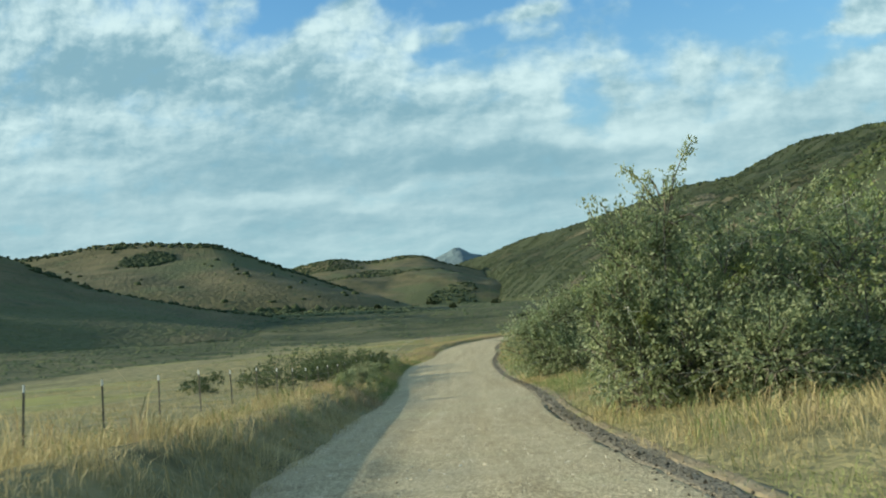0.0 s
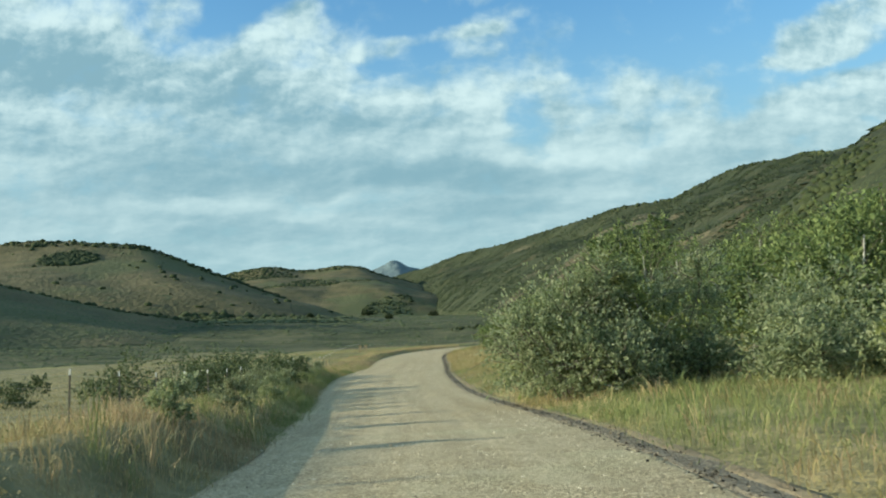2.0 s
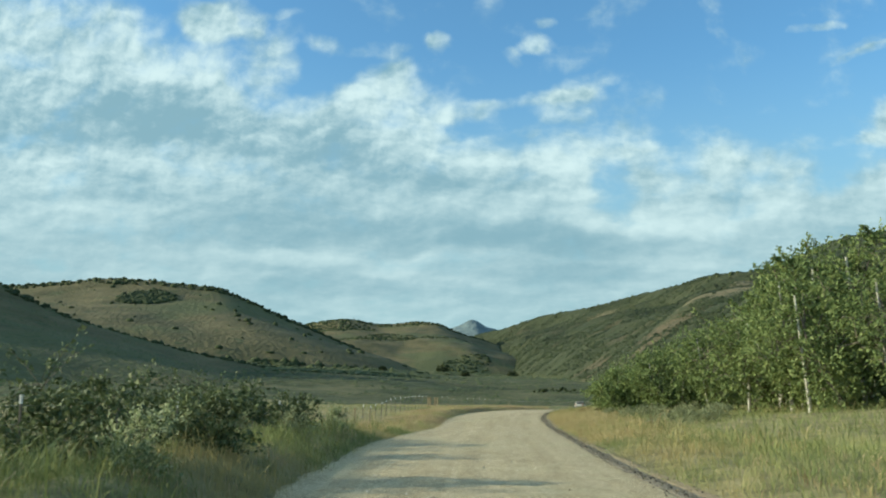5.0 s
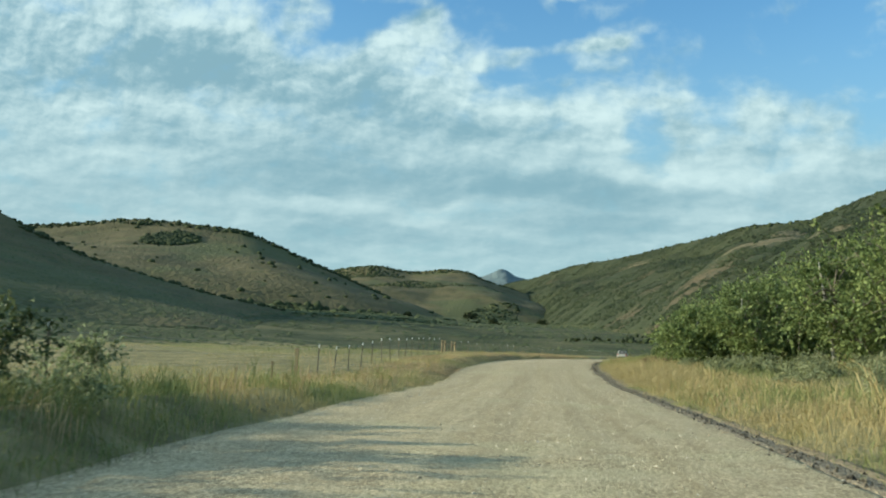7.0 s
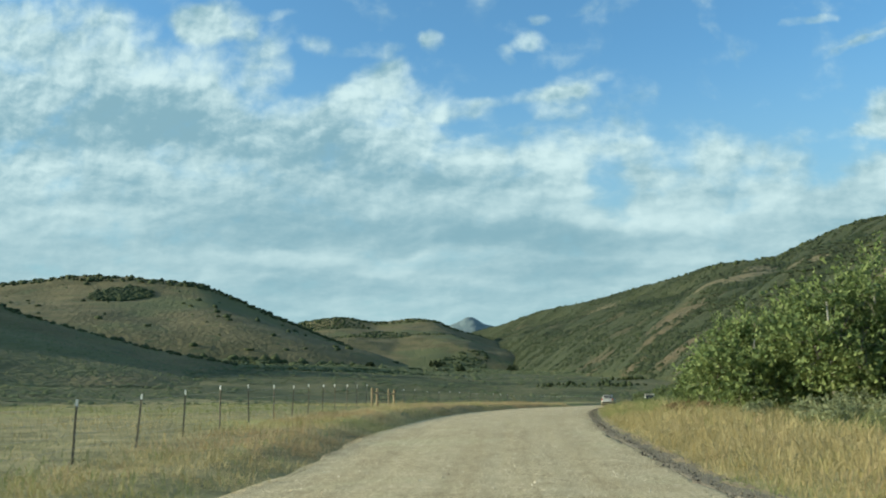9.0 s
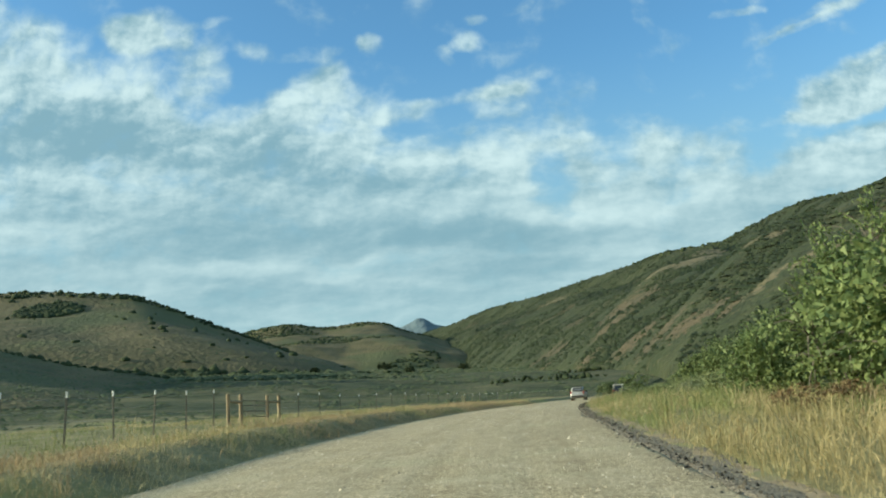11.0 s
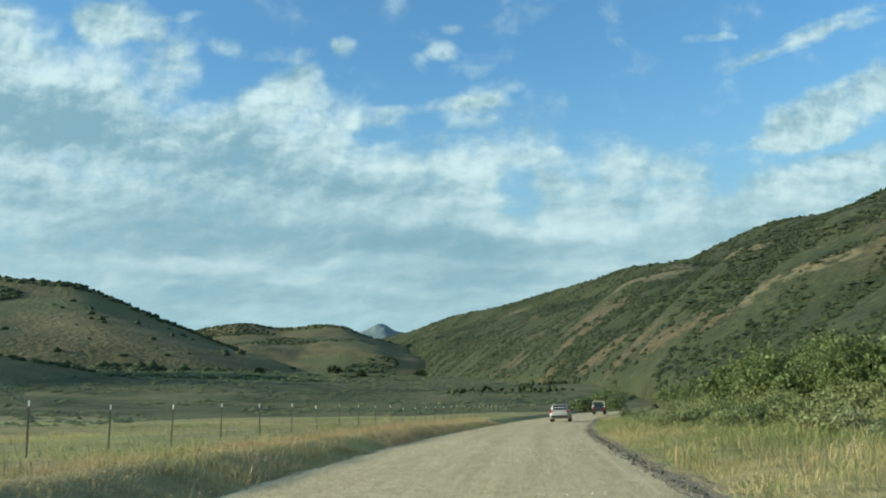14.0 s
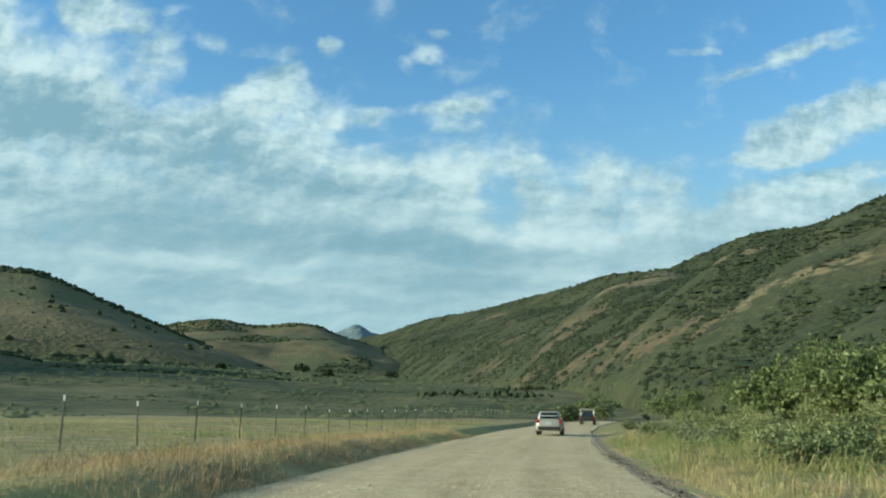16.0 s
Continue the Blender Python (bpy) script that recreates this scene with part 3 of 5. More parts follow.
M_WOOD = material("weathered_post_wood", [(0.3, (0.20, 0.15, 0.09)), (0.7, (0.42, 0.33, 0.20))], 8.0, 0.9, stretch=(1, 1, 0.15), bump=0.4, bump_scale=30)
M_STEEL = material("rusty_post_steel", [(0.3, (0.10, 0.09, 0.07)), (0.7, (0.20, 0.175, 0.135))], 8.0, 0.8)
M_WHITE = plain("white_post_paint", (0.78, 0.77, 0.73), 0.6)
M_WIRE = plain("fence_wire_steel", (0.30, 0.29, 0.27), 0.5, 0.6)


# ---- builders ----
def mesh_of(name, verts, faces, mat, parent=None, smooth=False, label=""):
    """A mesh object from arrays; faces as a list may mix sizes."""
    me = bpy.data.meshes.new(name)
    if isinstance(faces, np.ndarray):
        count, sides = faces.shape
        me.vertices.add(len(verts))
        me.vertices.foreach_set("co", np.ascontiguousarray(verts, np.float32).ravel())
        me.loops.add(count * sides)
        me.loops.foreach_set("vertex_index", np.ascontiguousarray(faces, np.int32).ravel())
        me.polygons.add(count)
        me.polygons.foreach_set("loop_start", np.arange(0, count * sides, sides, dtype=np.int32))
        me.update(calc_edges=True)
    else:
        me.from_pydata([tuple(v) for v in np.asarray(verts, float).tolist()], [], [tuple(f) for f in faces])
    me.materials.append(mat)
    me.polygons.foreach_set("use_smooth", [smooth] * len(me.polygons))
    me.update()
    ob = new(name, me)
    if parent:
        ob.parent = parent
    if label:
        ob["label"] = label
    return ob


def part(name, bm, mat, parent, label=""):
    me = bpy.data.meshes.new(name)
    bm.to_mesh(me)
    bm.free()
    me.materials.append(mat)
    ob = new(name, me)
    ob.parent = parent
    if label:
        ob["label"] = label
    return ob


def thing(name, place, label, category, group="", turn=0.0):
    ob = new(name)
    ob.matrix_world = pose(*place, 0, 0, turn)
    return tagged(ob, label, category, group)


def grid_faces(n, m):
    """Faces of an n x m lattice of vertices in row order."""
    i, j = np.meshgrid(np.arange(n - 1), np.arange(m - 1), indexing="ij")
    a = (i * m + j).ravel()
    return np.stack([a, a + 1, a + m + 1, a + m], 1)


def spread(a, b, step, grow, limit):
    """Coordinates at an even step from a to b, then at growing steps out to the limit on both sides."""
    inner = list(np.arange(a, b + step / 2, step))
    out, s, v = [], step, b
    while v < limit[1]:
        s *= grow
        v += s
        out.append(v)
    back, s, v = [], step, a
    while v > limit[0]:
        s *= grow
        v -= s
        back.append(v)
    return np.array(back[::-1] + inner + out)


# ---- ground and road ----
gy = spread(-14.0, 232.0, 1.3, 1.07, (-400, 3800))
gw = spread(-12.0, 12.0, 0.3, 1.12, (-2600, 2600))
W, Y = np.meshgrid(gw, gy)
lane = road_x(np.minimum(Y, 420))
X = lane + W
Z = land(X + road_x(Y) - lane, Y)
verge = left_edge(np.clip(Y, -60, 300))
bed = ramp(-0.1, 0.3, W - verge) * ramp(RIGHT_EDGE + 0.1, RIGHT_EDGE - 0.3, W)
Z = Z - 0.12 * bed * ramp(420, 380, Y)
ground = tagged(mesh_of("ground", np.stack([X, Y, Z], -1).reshape(-1, 3), grid_faces(len(gy), len(gw)), M_SOIL, smooth=True),
                "dry grassy valley floor with straw-coloured meadow", "ground", kind="structure")

ry = np.r_[np.arange(-40, 240, 0.7), np.arange(240, 420, 2.0)]
rw = np.r_[-0.03, np.linspace(0, 1, 50), 1.03]
K, Y = np.meshgrid(rw, ry)
verge = left_edge(np.clip(Y, -60, 300))
W = verge + (RIGHT_EDGE - verge) * K
Wd = W + np.where((K < 0.012) | (K > 0.988), 0.14 * wob(W * 0 + 3, Y, 0.9) + 0.2 * wob(W * 0, Y, 4, 2), 0)
X = road_x(Y) + Wd
crown = 0.05 * (1 - ((W + 1.05) / 4.15) ** 2)
tracks = -0.014 * sum(np.exp(-((W - c) / 0.28) ** 2) for c in (-3.3, -1.6, -0.7, 0.8)) * (0.7 + 0.3 * wob(W, Y, 6))
Z = road_z(Y) + crown + tracks + 0.003 * wob(W, Y, 0.45) + 0.006 * wob(W, Y, 3.4, 4)
Z[:, 0] -= 0.3
Z[:, -1] -= 0.3
road = tagged(mesh_of("road", np.stack([X, Y, Z], -1).reshape(-1, 3), grid_faces(len(ry), len(rw)), M_ROAD, smooth=True),
              "dusty pale gravel road with wheel tracks", "road", kind="structure")
across = road.data.attributes.new("across", "FLOAT_VECTOR", "POINT")
across.data.foreach_set("vector", np.stack([W, Y, 0 * W], -1).astype(np.float32).ravel())


# ---- hills ----
def hill(name, crest, foot, mat, label, n=170, m=70, rough=6.0, bulge=0.0, seed=0.0, back=0.6):
    """A hillside lofted from its foot line up to its crest line, and down again behind."""
    k = np.linspace(0, 1, len(crest))
    cf = [curve(k, [c[i] for c in crest]) for i in range(3)]
    ff = [curve(np.linspace(0, 1, len(foot)), [c[i] for c in foot]) for i in range(3)]
    s, v = np.meshgrid(np.linspace(0, 1, n), np.linspace(0, 1.35, m), indexing="ij")
    u = np.minimum(v, 1)
    over = np.maximum(v - 1, 0)
    c, f = [g(s) for g in cf], [g(s) for g in ff]
    x, y = f[0] + (c[0] - f[0]) * v, f[1] + (c[1] - f[1]) * v
    prof = u + bulge * np.sin(math.pi * u) + 0.06 * np.sin(2 * math.pi * u)
    prof = np.where(u > 0.82, prof - 0.9 * (u - 0.82) ** 2 + 0.9 * (1 - 0.82) ** 2 * ramp(0.82, 1, u), prof)
    z = f[2] + (c[2] - f[2]) * prof - over * (c[2] - f[2]) * back
    gully = wob(s * 30 + seed, u * 2, 3.0, seed) * rough * 0.2 * np.sin(math.pi * np.clip(u, 0, 1)) * 1.3
    fold = (wob(x, y, 70, seed) * rough + wob(x, y, 23, seed + 1) * rough * 0.35) * np.sin(math.pi * np.clip(u, 0.0, 1)) ** 0.7
    bumps = wob(x, y, 15, seed + 2) * min(0.14 * rough, 1.1)
    z = z + gully + fold + bumps
    z[:, 0] -= 12
    ob = mesh_of(name, np.stack([x, y, z], -1).reshape(-1, 3), grid_faces(n, m), mat, smooth=True)
    return tagged(ob, label, "hill", kind="structure"), (x, y, z, s, v)


oval_hill, oval_grid = hill("hill_west", [(-980, 860, 118), (-780, 890, 122), (-620, 900, 120), (-521, 900, 124), (-449, 900, 126), (-364, 900, 133), (-286, 900, 127), (-250, 900, 121), (-186, 900, 93), (-132, 900, 70), (-60, 900, 41), (40, 910, 28)],
                            [(-930, 500, 10), (-500, 540, 14), (-320, 570, 17), (-150, 610, 19), (-50, 650, 21), (30, 730, 23)], M_HILL,
                            "dry tan grass hill with scrub along the crest", rough=4.0, bulge=0.06, seed=1)
near_hill, near_grid = hill("hill_southwest", [(-900, 330, 190), (-600, 420, 165), (-420, 480, 125), (-315, 520, 91), (-246, 520, 61), (-212, 520, 48), (-144, 520, 31), (-70, 530, 18), (0, 560, 13)],
                            [(-520, 40, 8), (-330, 130, 6), (-220, 230, 6), (-150, 320, 8), (-80, 400, 10), (-10, 480, 12)], M_HILL,
                            "shaded sage hillside beside the valley floor", rough=3.0, bulge=0.02, seed=2)
mid_hill, mid_grid = hill("hill_north", [(-640, 2050, 120), (-520, 2000, 160), (-442, 2000, 187), (-388, 2000, 202), (-336, 2000, 211), (-282, 2000, 214), (-217, 2000, 204), (-150, 2000, 209), (-92, 2000, 207), (-35, 2000, 185), (41, 2000, 160), (104, 2000, 135), (190, 1980, 108)],
                          [(-560, 1300, 40), (-300, 1300, 45), (-100, 1330, 50), (60, 1400, 55), (220, 1550, 70)], M_HILL,
                          "distant rounded grass hill with scrub patches", rough=7.0, bulge=0.08, seed=3)
ridge, ridge_grid = hill("hill_east", [(-60, 2700, 228), (6, 2572, 236), (77, 2372, 235), (157, 2122, 239), (246, 1922, 237), (312, 1722, 236), (365, 1522, 231), (360, 1372, 218), (417, 1302, 216), (433, 1222, 220), (447, 1092, 220), (465, 1002, 208), (443, 902, 192), (422, 812, 173), (405, 700, 161), (395, 520, 150), (390, 300, 148), (390, 0, 148), (390, -300, 148)],
                         [(-80, 1950, 90), (10, 1800, 82), (40, 1600, 72), (55, 1400, 62), (70, 1200, 52), (80, 1000, 42), (85, 850, 33), (85, 680, 24), (80, 520, 15), (72, 360, 10), (66, 250, 8), (60, 150, 7), (58, 0, 6), (58, -250, 6)], M_RIDGE,
                         "long steep hillside with scrub oak and bare patches", n=260, m=110, rough=15.0, bulge=0.03, seed=4)
peak, peak_grid = hill("mountain_far", [(-700, 3900, 290), (-330, 3900, 325), (-196, 3900, 359), (-130, 3900, 384), (-64, 3900, 412), (-16, 3900, 431), (38, 3900, 401), (88, 3900, 386), (160, 3900, 341), (500, 3900, 290)],
                       [(-900, 3300, 100), (0, 3200, 100), (700, 3300, 100)], M_PEAK, "blue-grey distant mountain peak", n=90, m=30, rough=7.0, seed=5)


# ---- scrub on the hills and the flats ----
rng = np.random.default_rng(5)
BALL = bmesh.new()
bmesh.ops.create_icosphere(BALL, subdivisions=1, radius=1.0)
BALL_V = np.array([v.co[:] for v in BALL.verts])
BALL_F = np.array([[v.index for v in f.verts] for f in BALL.faces])
BALL.free()
FINE_V, FINE_F = BALL_V, BALL_F


OCTA_V = np.array([(1, 0, 0), (-1, 0, 0), (0, 1, 0), (0, -1, 0), (0, 0, 1), (0, 0, -0.6)], float)
OCTA_F = np.array([(0, 2, 4), (2, 1, 4), (1, 3, 4), (3, 0, 4), (2, 0, 5), (1, 2, 5), (3, 1, 5), (0, 3, 5)])


def clumps(name, places, sizes, mat, label, category, squash=0.7, uneven=0.35, coarse=True):
    """Many small uneven rounded bushes as one piece of stuff."""
    n = len(places)
    BALL_V, BALL_F = (OCTA_V[:5] - [0, 0, 0.1], OCTA_F[:4]) if coarse else (FINE_V, FINE_F)
    k = 1 + uneven * rng.standard_normal((n, len(BALL_V), 1)).clip(-1.6, 1.6)
    v = BALL_V[None] * k * sizes[:, None, None] * np.array([1, 1, squash]) * rng.uniform(0.75, 1.25, (n, 1, 3))
    v = v + places[:, None, :]
    f = (BALL_F[None] + (np.arange(n) * len(BALL_V))[:, None, None]).reshape(-1, 3)
    return tagged(mesh_of(name, v.reshape(-1, 3), f, mat, smooth=True), label, category, kind="stuff")


def on_hill(grid, keep, count, begin=0.0, end=1.0):
    """Random places on a lofted hillside, or on a stretch of its length, where keep(x, y, s, v) says so."""
    x, y, z, s, v = grid
    n, m = x.shape
    a, b = rng.uniform(begin * (n - 1), end * (n - 1.001), count), rng.uniform(0, (m - 1.001) / 1.35 * 1.06, count)
    i, j = a.astype(int), b.astype(int)
    p, q = a - i, b - j
    mixed = [(g[i, j] * (1 - p) * (1 - q) + g[i + 1, j] * p * (1 - q) + g[i, j + 1] * (1 - p) * q + g[i + 1, j + 1] * p * q) for g in (x, y, z, s, v)]
    ok = keep(*mixed[:2], *mixed[3:], rng.uniform(0, 1, count))
    return np.stack(mixed[:3], 1)[ok]


# the wooded side: oak thickets run downhill in bands between bare tan patches
def oak_keep(x, y, s, v, r):
    thick = wob(x, y, 30, 1) * 0.55 + wob(x, y, 11, 2) * 0.6 + wob(x, y * 0.5 + v * 260, 60, 7) * 0.4 + 0.16
    bare = np.zeros(len(x), bool)
    for bx, by, bz, br in BROWN + TAN:
        bare |= np.hypot(x - bx, y - by) < 2.4 * br * (1 + 0.5 * wob(x, y, 4, 6))
    return (r < ramp(-0.12, 0.16, thick)) & (v < 1.02) & (y > 110) & (~bare | (r < 0.2))


p = np.concatenate([on_hill(ridge_grid, oak_keep, 54000, 0.0, 0.62), on_hill(ridge_grid, oak_keep, 92000, 0.55, 0.95)])
near = np.hypot(p[:, 0], p[:, 1] - 120) < 150
clumps("scrub_oak", p[near], rng.uniform(0.5, 1.3, near.sum()), M_OAK, "green scrub oak above the road", "scrub", 0.7, coarse=False)
p = p[~near]
clumps("scrub_oak", p, rng.gamma(3.5, 0.27, len(p)).clip(0.3, 2.4) * (0.55 + p[:, 1] / 1500).clip(0.6, 1.6), M_OAK, "dark green scrub oak thickets on the hillside", "scrub", 0.65, 0.4)
p = on_hill(ridge_grid, lambda x, y, s, v, r: (v > 0.97) & (v < 1.02) & (r < 0.55), 16000)
clumps("crest_scrub", p, rng.uniform(1.5, 4.0, len(p)), M_OAK, "dark scrub along the hill's crest", "scrub", 0.7, 0.25, coarse=False)


def crest_keep(x, y, s, v, r):
    return ((v > 0.93) & (v < 1.03) & (wob(x, y, 30, 3) + 0.4 > -0.15) & (r < 0.8)) | ((v < 0.9) & (r < 0.012))


p = on_hill(oval_grid, crest_keep, 14000)
clumps("crest_scrub", p, rng.uniform(1.2, 3.2, len(p)), M_OAK, "dark scrub along a dry hill's crest", "scrub", 0.75, 0.25, coarse=False)
# one dark oval thicket high on the dry hill
p = on_hill(oval_grid, lambda x, y, s, v, r: ((x + 303) / 23) ** 2 + ((v - 0.775) / 0.095) ** 2 < 1 + 0.5 * (r - 0.5), 60000)
clumps("thicket", p, rng.uniform(2.0, 3.4, len(p)), M_OAK, "dark oval oak thicket on the dry hill", "thicket", 0.75, 0.25, coarse=False)
p = on_hill(oval_grid, lambda x, y, s, v, r: (v < 0.12) & (v > 0.03) & (r < 0.9), 22000)
clumps("foot_clumps", p, rng.uniform(1.6, 4.2, len(p)), M_OAK, "band of dark clumps along the hill's foot", "scrub", 0.75, 0.25, coarse=False)
p = on_hill(oval_grid, lambda x, y, s, v, r: (v > 0.1) & (v < 0.97) & (wob(x, y, 17, 8) > -0.2) & (r < 0.5), 9000)
clumps("dry_brush", p, rng.uniform(0.4, 1.0, len(p)), M_SAGE_FAR, "sparse sage dotted over the dry hill", "sagebrush", 0.7)
p = on_hill(near_grid, lambda x, y, s, v, r: r < 0.8, 12000)
clumps("dry_brush", p, rng.uniform(0.3, 0.75, len(p)), M_SAGE_FAR, "sagebrush over the shaded hillside", "sagebrush", 0.7)
p = on_hill(near_grid, lambda x, y, s, v, r: (v > 0.96) & (v < 1.02), 5000)
clumps("crest_scrub", p, rng.uniform(1.0, 2.4, len(p)), M_OAK, "dark brush along the shaded hill's crest", "scrub", 0.75, 0.25, coarse=False)
p = on_hill(mid_grid, lambda x, y, s, v, r: ((v > 0.94) & (v < 1.03) & (wob(x, y, 60, 5) > -0.3)) | ((wob(x, y, 90, 2) > 0.35) & (r < 0.7) & (x < 20)), 11000)
clumps("crest_scrub", p, rng.uniform(2.0, 4.2, len(p)), M_OAK, "scrub patches on the distant hill", "scrub", 0.6, 0.25, coarse=False)

# sage on the valley floor beyond the meadow
n = 30000
x = rng.uniform(-330, 60, n)
y = rng.uniform(60, 640, n)
far_left = road_x(np.minimum(y, 420)) - x
ok = (far_left > 70 + 14 * wob(x, y, 18)) | (y > 330 + 20 * wob(x, y, 25))
ok &= (wob(x, y, 16, 9) + 0.5 * wob(x, y, 45, 4) > -0.45)
x, y = x[ok], y[ok]
clumps("valley_sage", np.stack([x, y, land(x, y) + 0.15], 1), rng.gamma(4.0, 0.1, len(x)).clip(0.15, 0.9) * (1 + y / 700), M_SAGE_FAR, "grey-green sagebrush over the valley floor", "sagebrush", 0.4)
# brush and small trees where the road runs out of sight
n = 5200
y = rng.uniform(290, 640, n)
x = road_x(np.minimum(y, 420)) + (y > 420) * (y - 420) * 0.5 + rng.uniform(-75, 80, n)
ok = (np.abs(x - road_x(np.minimum(y, 420))) > 7) & (wob(x, y, 14, 6) + 0.5 * wob(x, y, 5, 2) > 0.25) & ((x - road_x(np.minimum(y, 420)) > 6) | (y > 430))
x, y = x[ok], y[ok]
clumps("valley_brush", np.stack([x, y, land(x, y) + 0.5 * rng.uniform(0, 2, len(x))], 1), rng.uniform(0.3, 0.9, len(x)), M_OAK, "dark brush along the valley bottom", "brush", 0.9, 0.5, coarse=False)


# ---- grass ----
def grass(name, x, y, tall, mat, label, blades=10, width=0.0055, lean=1.15, around=0.17, heads=0.0):
    """Tufts of blades on the ground at x, y; tall: a height for each tuft. With heads, the blades arch over and that share carries a seed head."""
    n = len(x)
    count = n * blades
    bx = np.repeat(x, blades) + rng.normal(0, around, count)
    by = np.repeat(y, blades) + rng.normal(0, around, count)
    h = np.repeat(np.maximum(tall, 0.03) * rng.gamma(9.0, 1 / 9.0, n), blades) * rng.uniform(0.45, 1.2, count)
    bz = land(bx, by) - 0.03
    # neighbours in a tuft lean alike
    a = np.repeat(rng.uniform(0, 2 * np.pi, n), blades) + rng.normal(0, 1.1, count)
    q = rng.uniform(0.1, 1.0, count) * lean
    dx, dy = np.cos(a) * q * h, np.sin(a) * q * h
    sx, sy = -np.sin(a + 0.6) * width * (0.6 + h), np.cos(a + 0.6) * width * (0.6 + h)
    base, tip = np.stack([bx, by, bz], 1), np.stack([bx + dx, by + dy, bz + h], 1)
    side = np.stack([sx, sy, 0 * sx], 1)
    if not heads:
        return tagged(mesh_of(name, np.stack([base - side, base + side, tip], 1).reshape(-1, 3), np.arange(count * 3).reshape(-1, 3), mat), label, "grass", kind="stuff")
    bend = np.stack([bx + 0.34 * dx, by + 0.34 * dy, bz + 0.72 * h], 1)
    v = np.stack([base, bend + side * 1.15, tip, bend - side * 1.15], 1).reshape(-1, 3)
    k = (np.arange(count) * 4)[:, None]
    f = np.concatenate([k + [0, 1, 3], k + [1, 2, 3]])
    top = rng.uniform(0, 1, count) < heads
    c, d, m = tip[top], tip[top] - bend[top], int(top.sum())
    d = d / (np.linalg.norm(d, axis=1, keepdims=True) + 1e-6)
    size = rng.uniform(0.012, 0.032, m)[:, None]
    out = np.cross(d, rng.standard_normal((m, 3)))
    out = out / (np.linalg.norm(out, axis=1, keepdims=True) + 1e-6) * size * 0.28
    w = np.stack([c - d * size, c - out, c + d * size, c + out], 1).reshape(-1, 3)
    g = (np.arange(m) * 4)[:, None] + len(v)
    f = np.concatenate([f, g + [0, 1, 2], g + [0, 2, 3]])
    return tagged(mesh_of(name, np.concatenate([v, w]), f, mat), label, "grass", kind="stuff")


def strip(n, y0, y1, a, b, edge):
    """Random places in a band beside the road, thinning with the distance from its edge."""
    y = rng.uniform(y0, y1, n)
    d = a + (b - a) * rng.uniform(0, 1, n) ** 1.25
    w = left_edge(y) - d if edge < 0 else RIGHT_EDGE + d
    return road_x(y) + w, y


# left verge: tall straw grass on the bank, greener towards the bushes
x, y = strip(16500, -2, 228, 0.0, 4.4, -1)
tall = (0.21 + 0.12 * ramp(50, 62, y) * ramp(98, 86, y) - 0.05 * ramp(98, 108, y) + 0.10 * wob(x, y, 3.0, 2) + 0.1 * wob(x, y, 0.9, 5)) * ramp(-0.4, 0.35, road_x(y) + left_edge(y) - x)
green = (wob(x, y, 6, 3) + 0.9 * ramp(46, 60, y) * ramp(104, 92, y) - 0.25 * ramp(45, 30, y) - 0.5 * ramp(96, 106, y) - 0.3 * ramp(130, 160, y) > 0.22)
brown = ~green & (wob(x, y, 4, 11) + 0.35 * ramp(90, 130, y) + 0.4 * ramp(145, 170, y) > 0.3)
dry = ~green & ~brown
grass("verge_grass", x[dry], y[dry], tall[dry], M_STRAW, "dry straw-coloured grass on the road bank", 9, heads=0.25)
grass("verge_grass", x[brown], y[brown], tall[brown], M_CHEAT, "red-brown seeding grass on the road bank", 9, lean=0.9, heads=0.3)
grass("verge_grass", x[green], y[green], tall[green] * 1.05, M_GREEN, "tall green grass on the road bank", 9, heads=0.08)
# taller seeding clumps stand out of it
x, y = strip(2000, 2, 212, 0.3, 4.0, -1)
high = (0.30 + 0.08 * ramp(60, 75, y) * ramp(104, 90, y) + 0.16 * wob(x, y, 2.0, 12)) * rng.uniform(0.7, 1.3, len(x)) * (1 - 0.3 * ramp(110, 140, y))
kind = rng.uniform(0, 1, len(x)) + 0.3 * wob(x, y, 7, 3) + 0.35 * ramp(46, 60, y) * ramp(104, 92, y)
for lo, hi, mat, words in ((-9, 0.45, M_STRAW, "tall pale seeding grass clumps on the road bank"), (0.45, 0.75, M_CHEAT, "tall rusty seeding weeds on the road bank"), (0.75, 9, M_GREEN, "tall green weeds on the road bank")):
    pick = (kind >= lo) & (kind < hi)
    grass("tall_grass", x[pick], y[pick], high[pick], mat, words, blades=16, width=0.0045, lean=0.7, around=0.12, heads=0.4)
# meadow round the fence
x, y = strip(17000, 0, 270, 3.8, 42, -1)
tall = 0.24 + 0.10 * wob(x, y, 5.0, 4)
green = wob(x, y, 9, 5) > -0.1 + 0.5 * ramp(150, 120, y)
grass("meadow_grass", x[~green], y[~green], tall[~green], M_STRAW, "dry grass in the fenced meadow", blades=7, width=0.010, around=0.4)
grass("meadow_grass", x[green], y[green], tall[green], M_GREEN, "green grass in the fenced meadow", blades=7, width=0.010, around=0.4)
# right verge
x, y = strip(16500, 2, 222, 0.4, 7.5, 1)
d = x - road_x(y) - RIGHT_EDGE
tall = (0.19 + 0.08 * wob(x, y, 2.5, 6) + 0.06 * wob(x, y, 0.8, 3) + 0.14 * ramp(1.5, 4.0, d)) * ramp(0.1, 0.9, d)
green = wob(x, y, 5, 7) + 0.5 * ramp(1.5, 4, d) * ramp(50, 20, np.abs(y - 55)) + 0.6 * ramp(16, 6, np.abs(y - 84)) - 0.5 * ramp(30, 10, np.abs(y - 124)) + 0.6 * ramp(138, 150, y) > 0.05
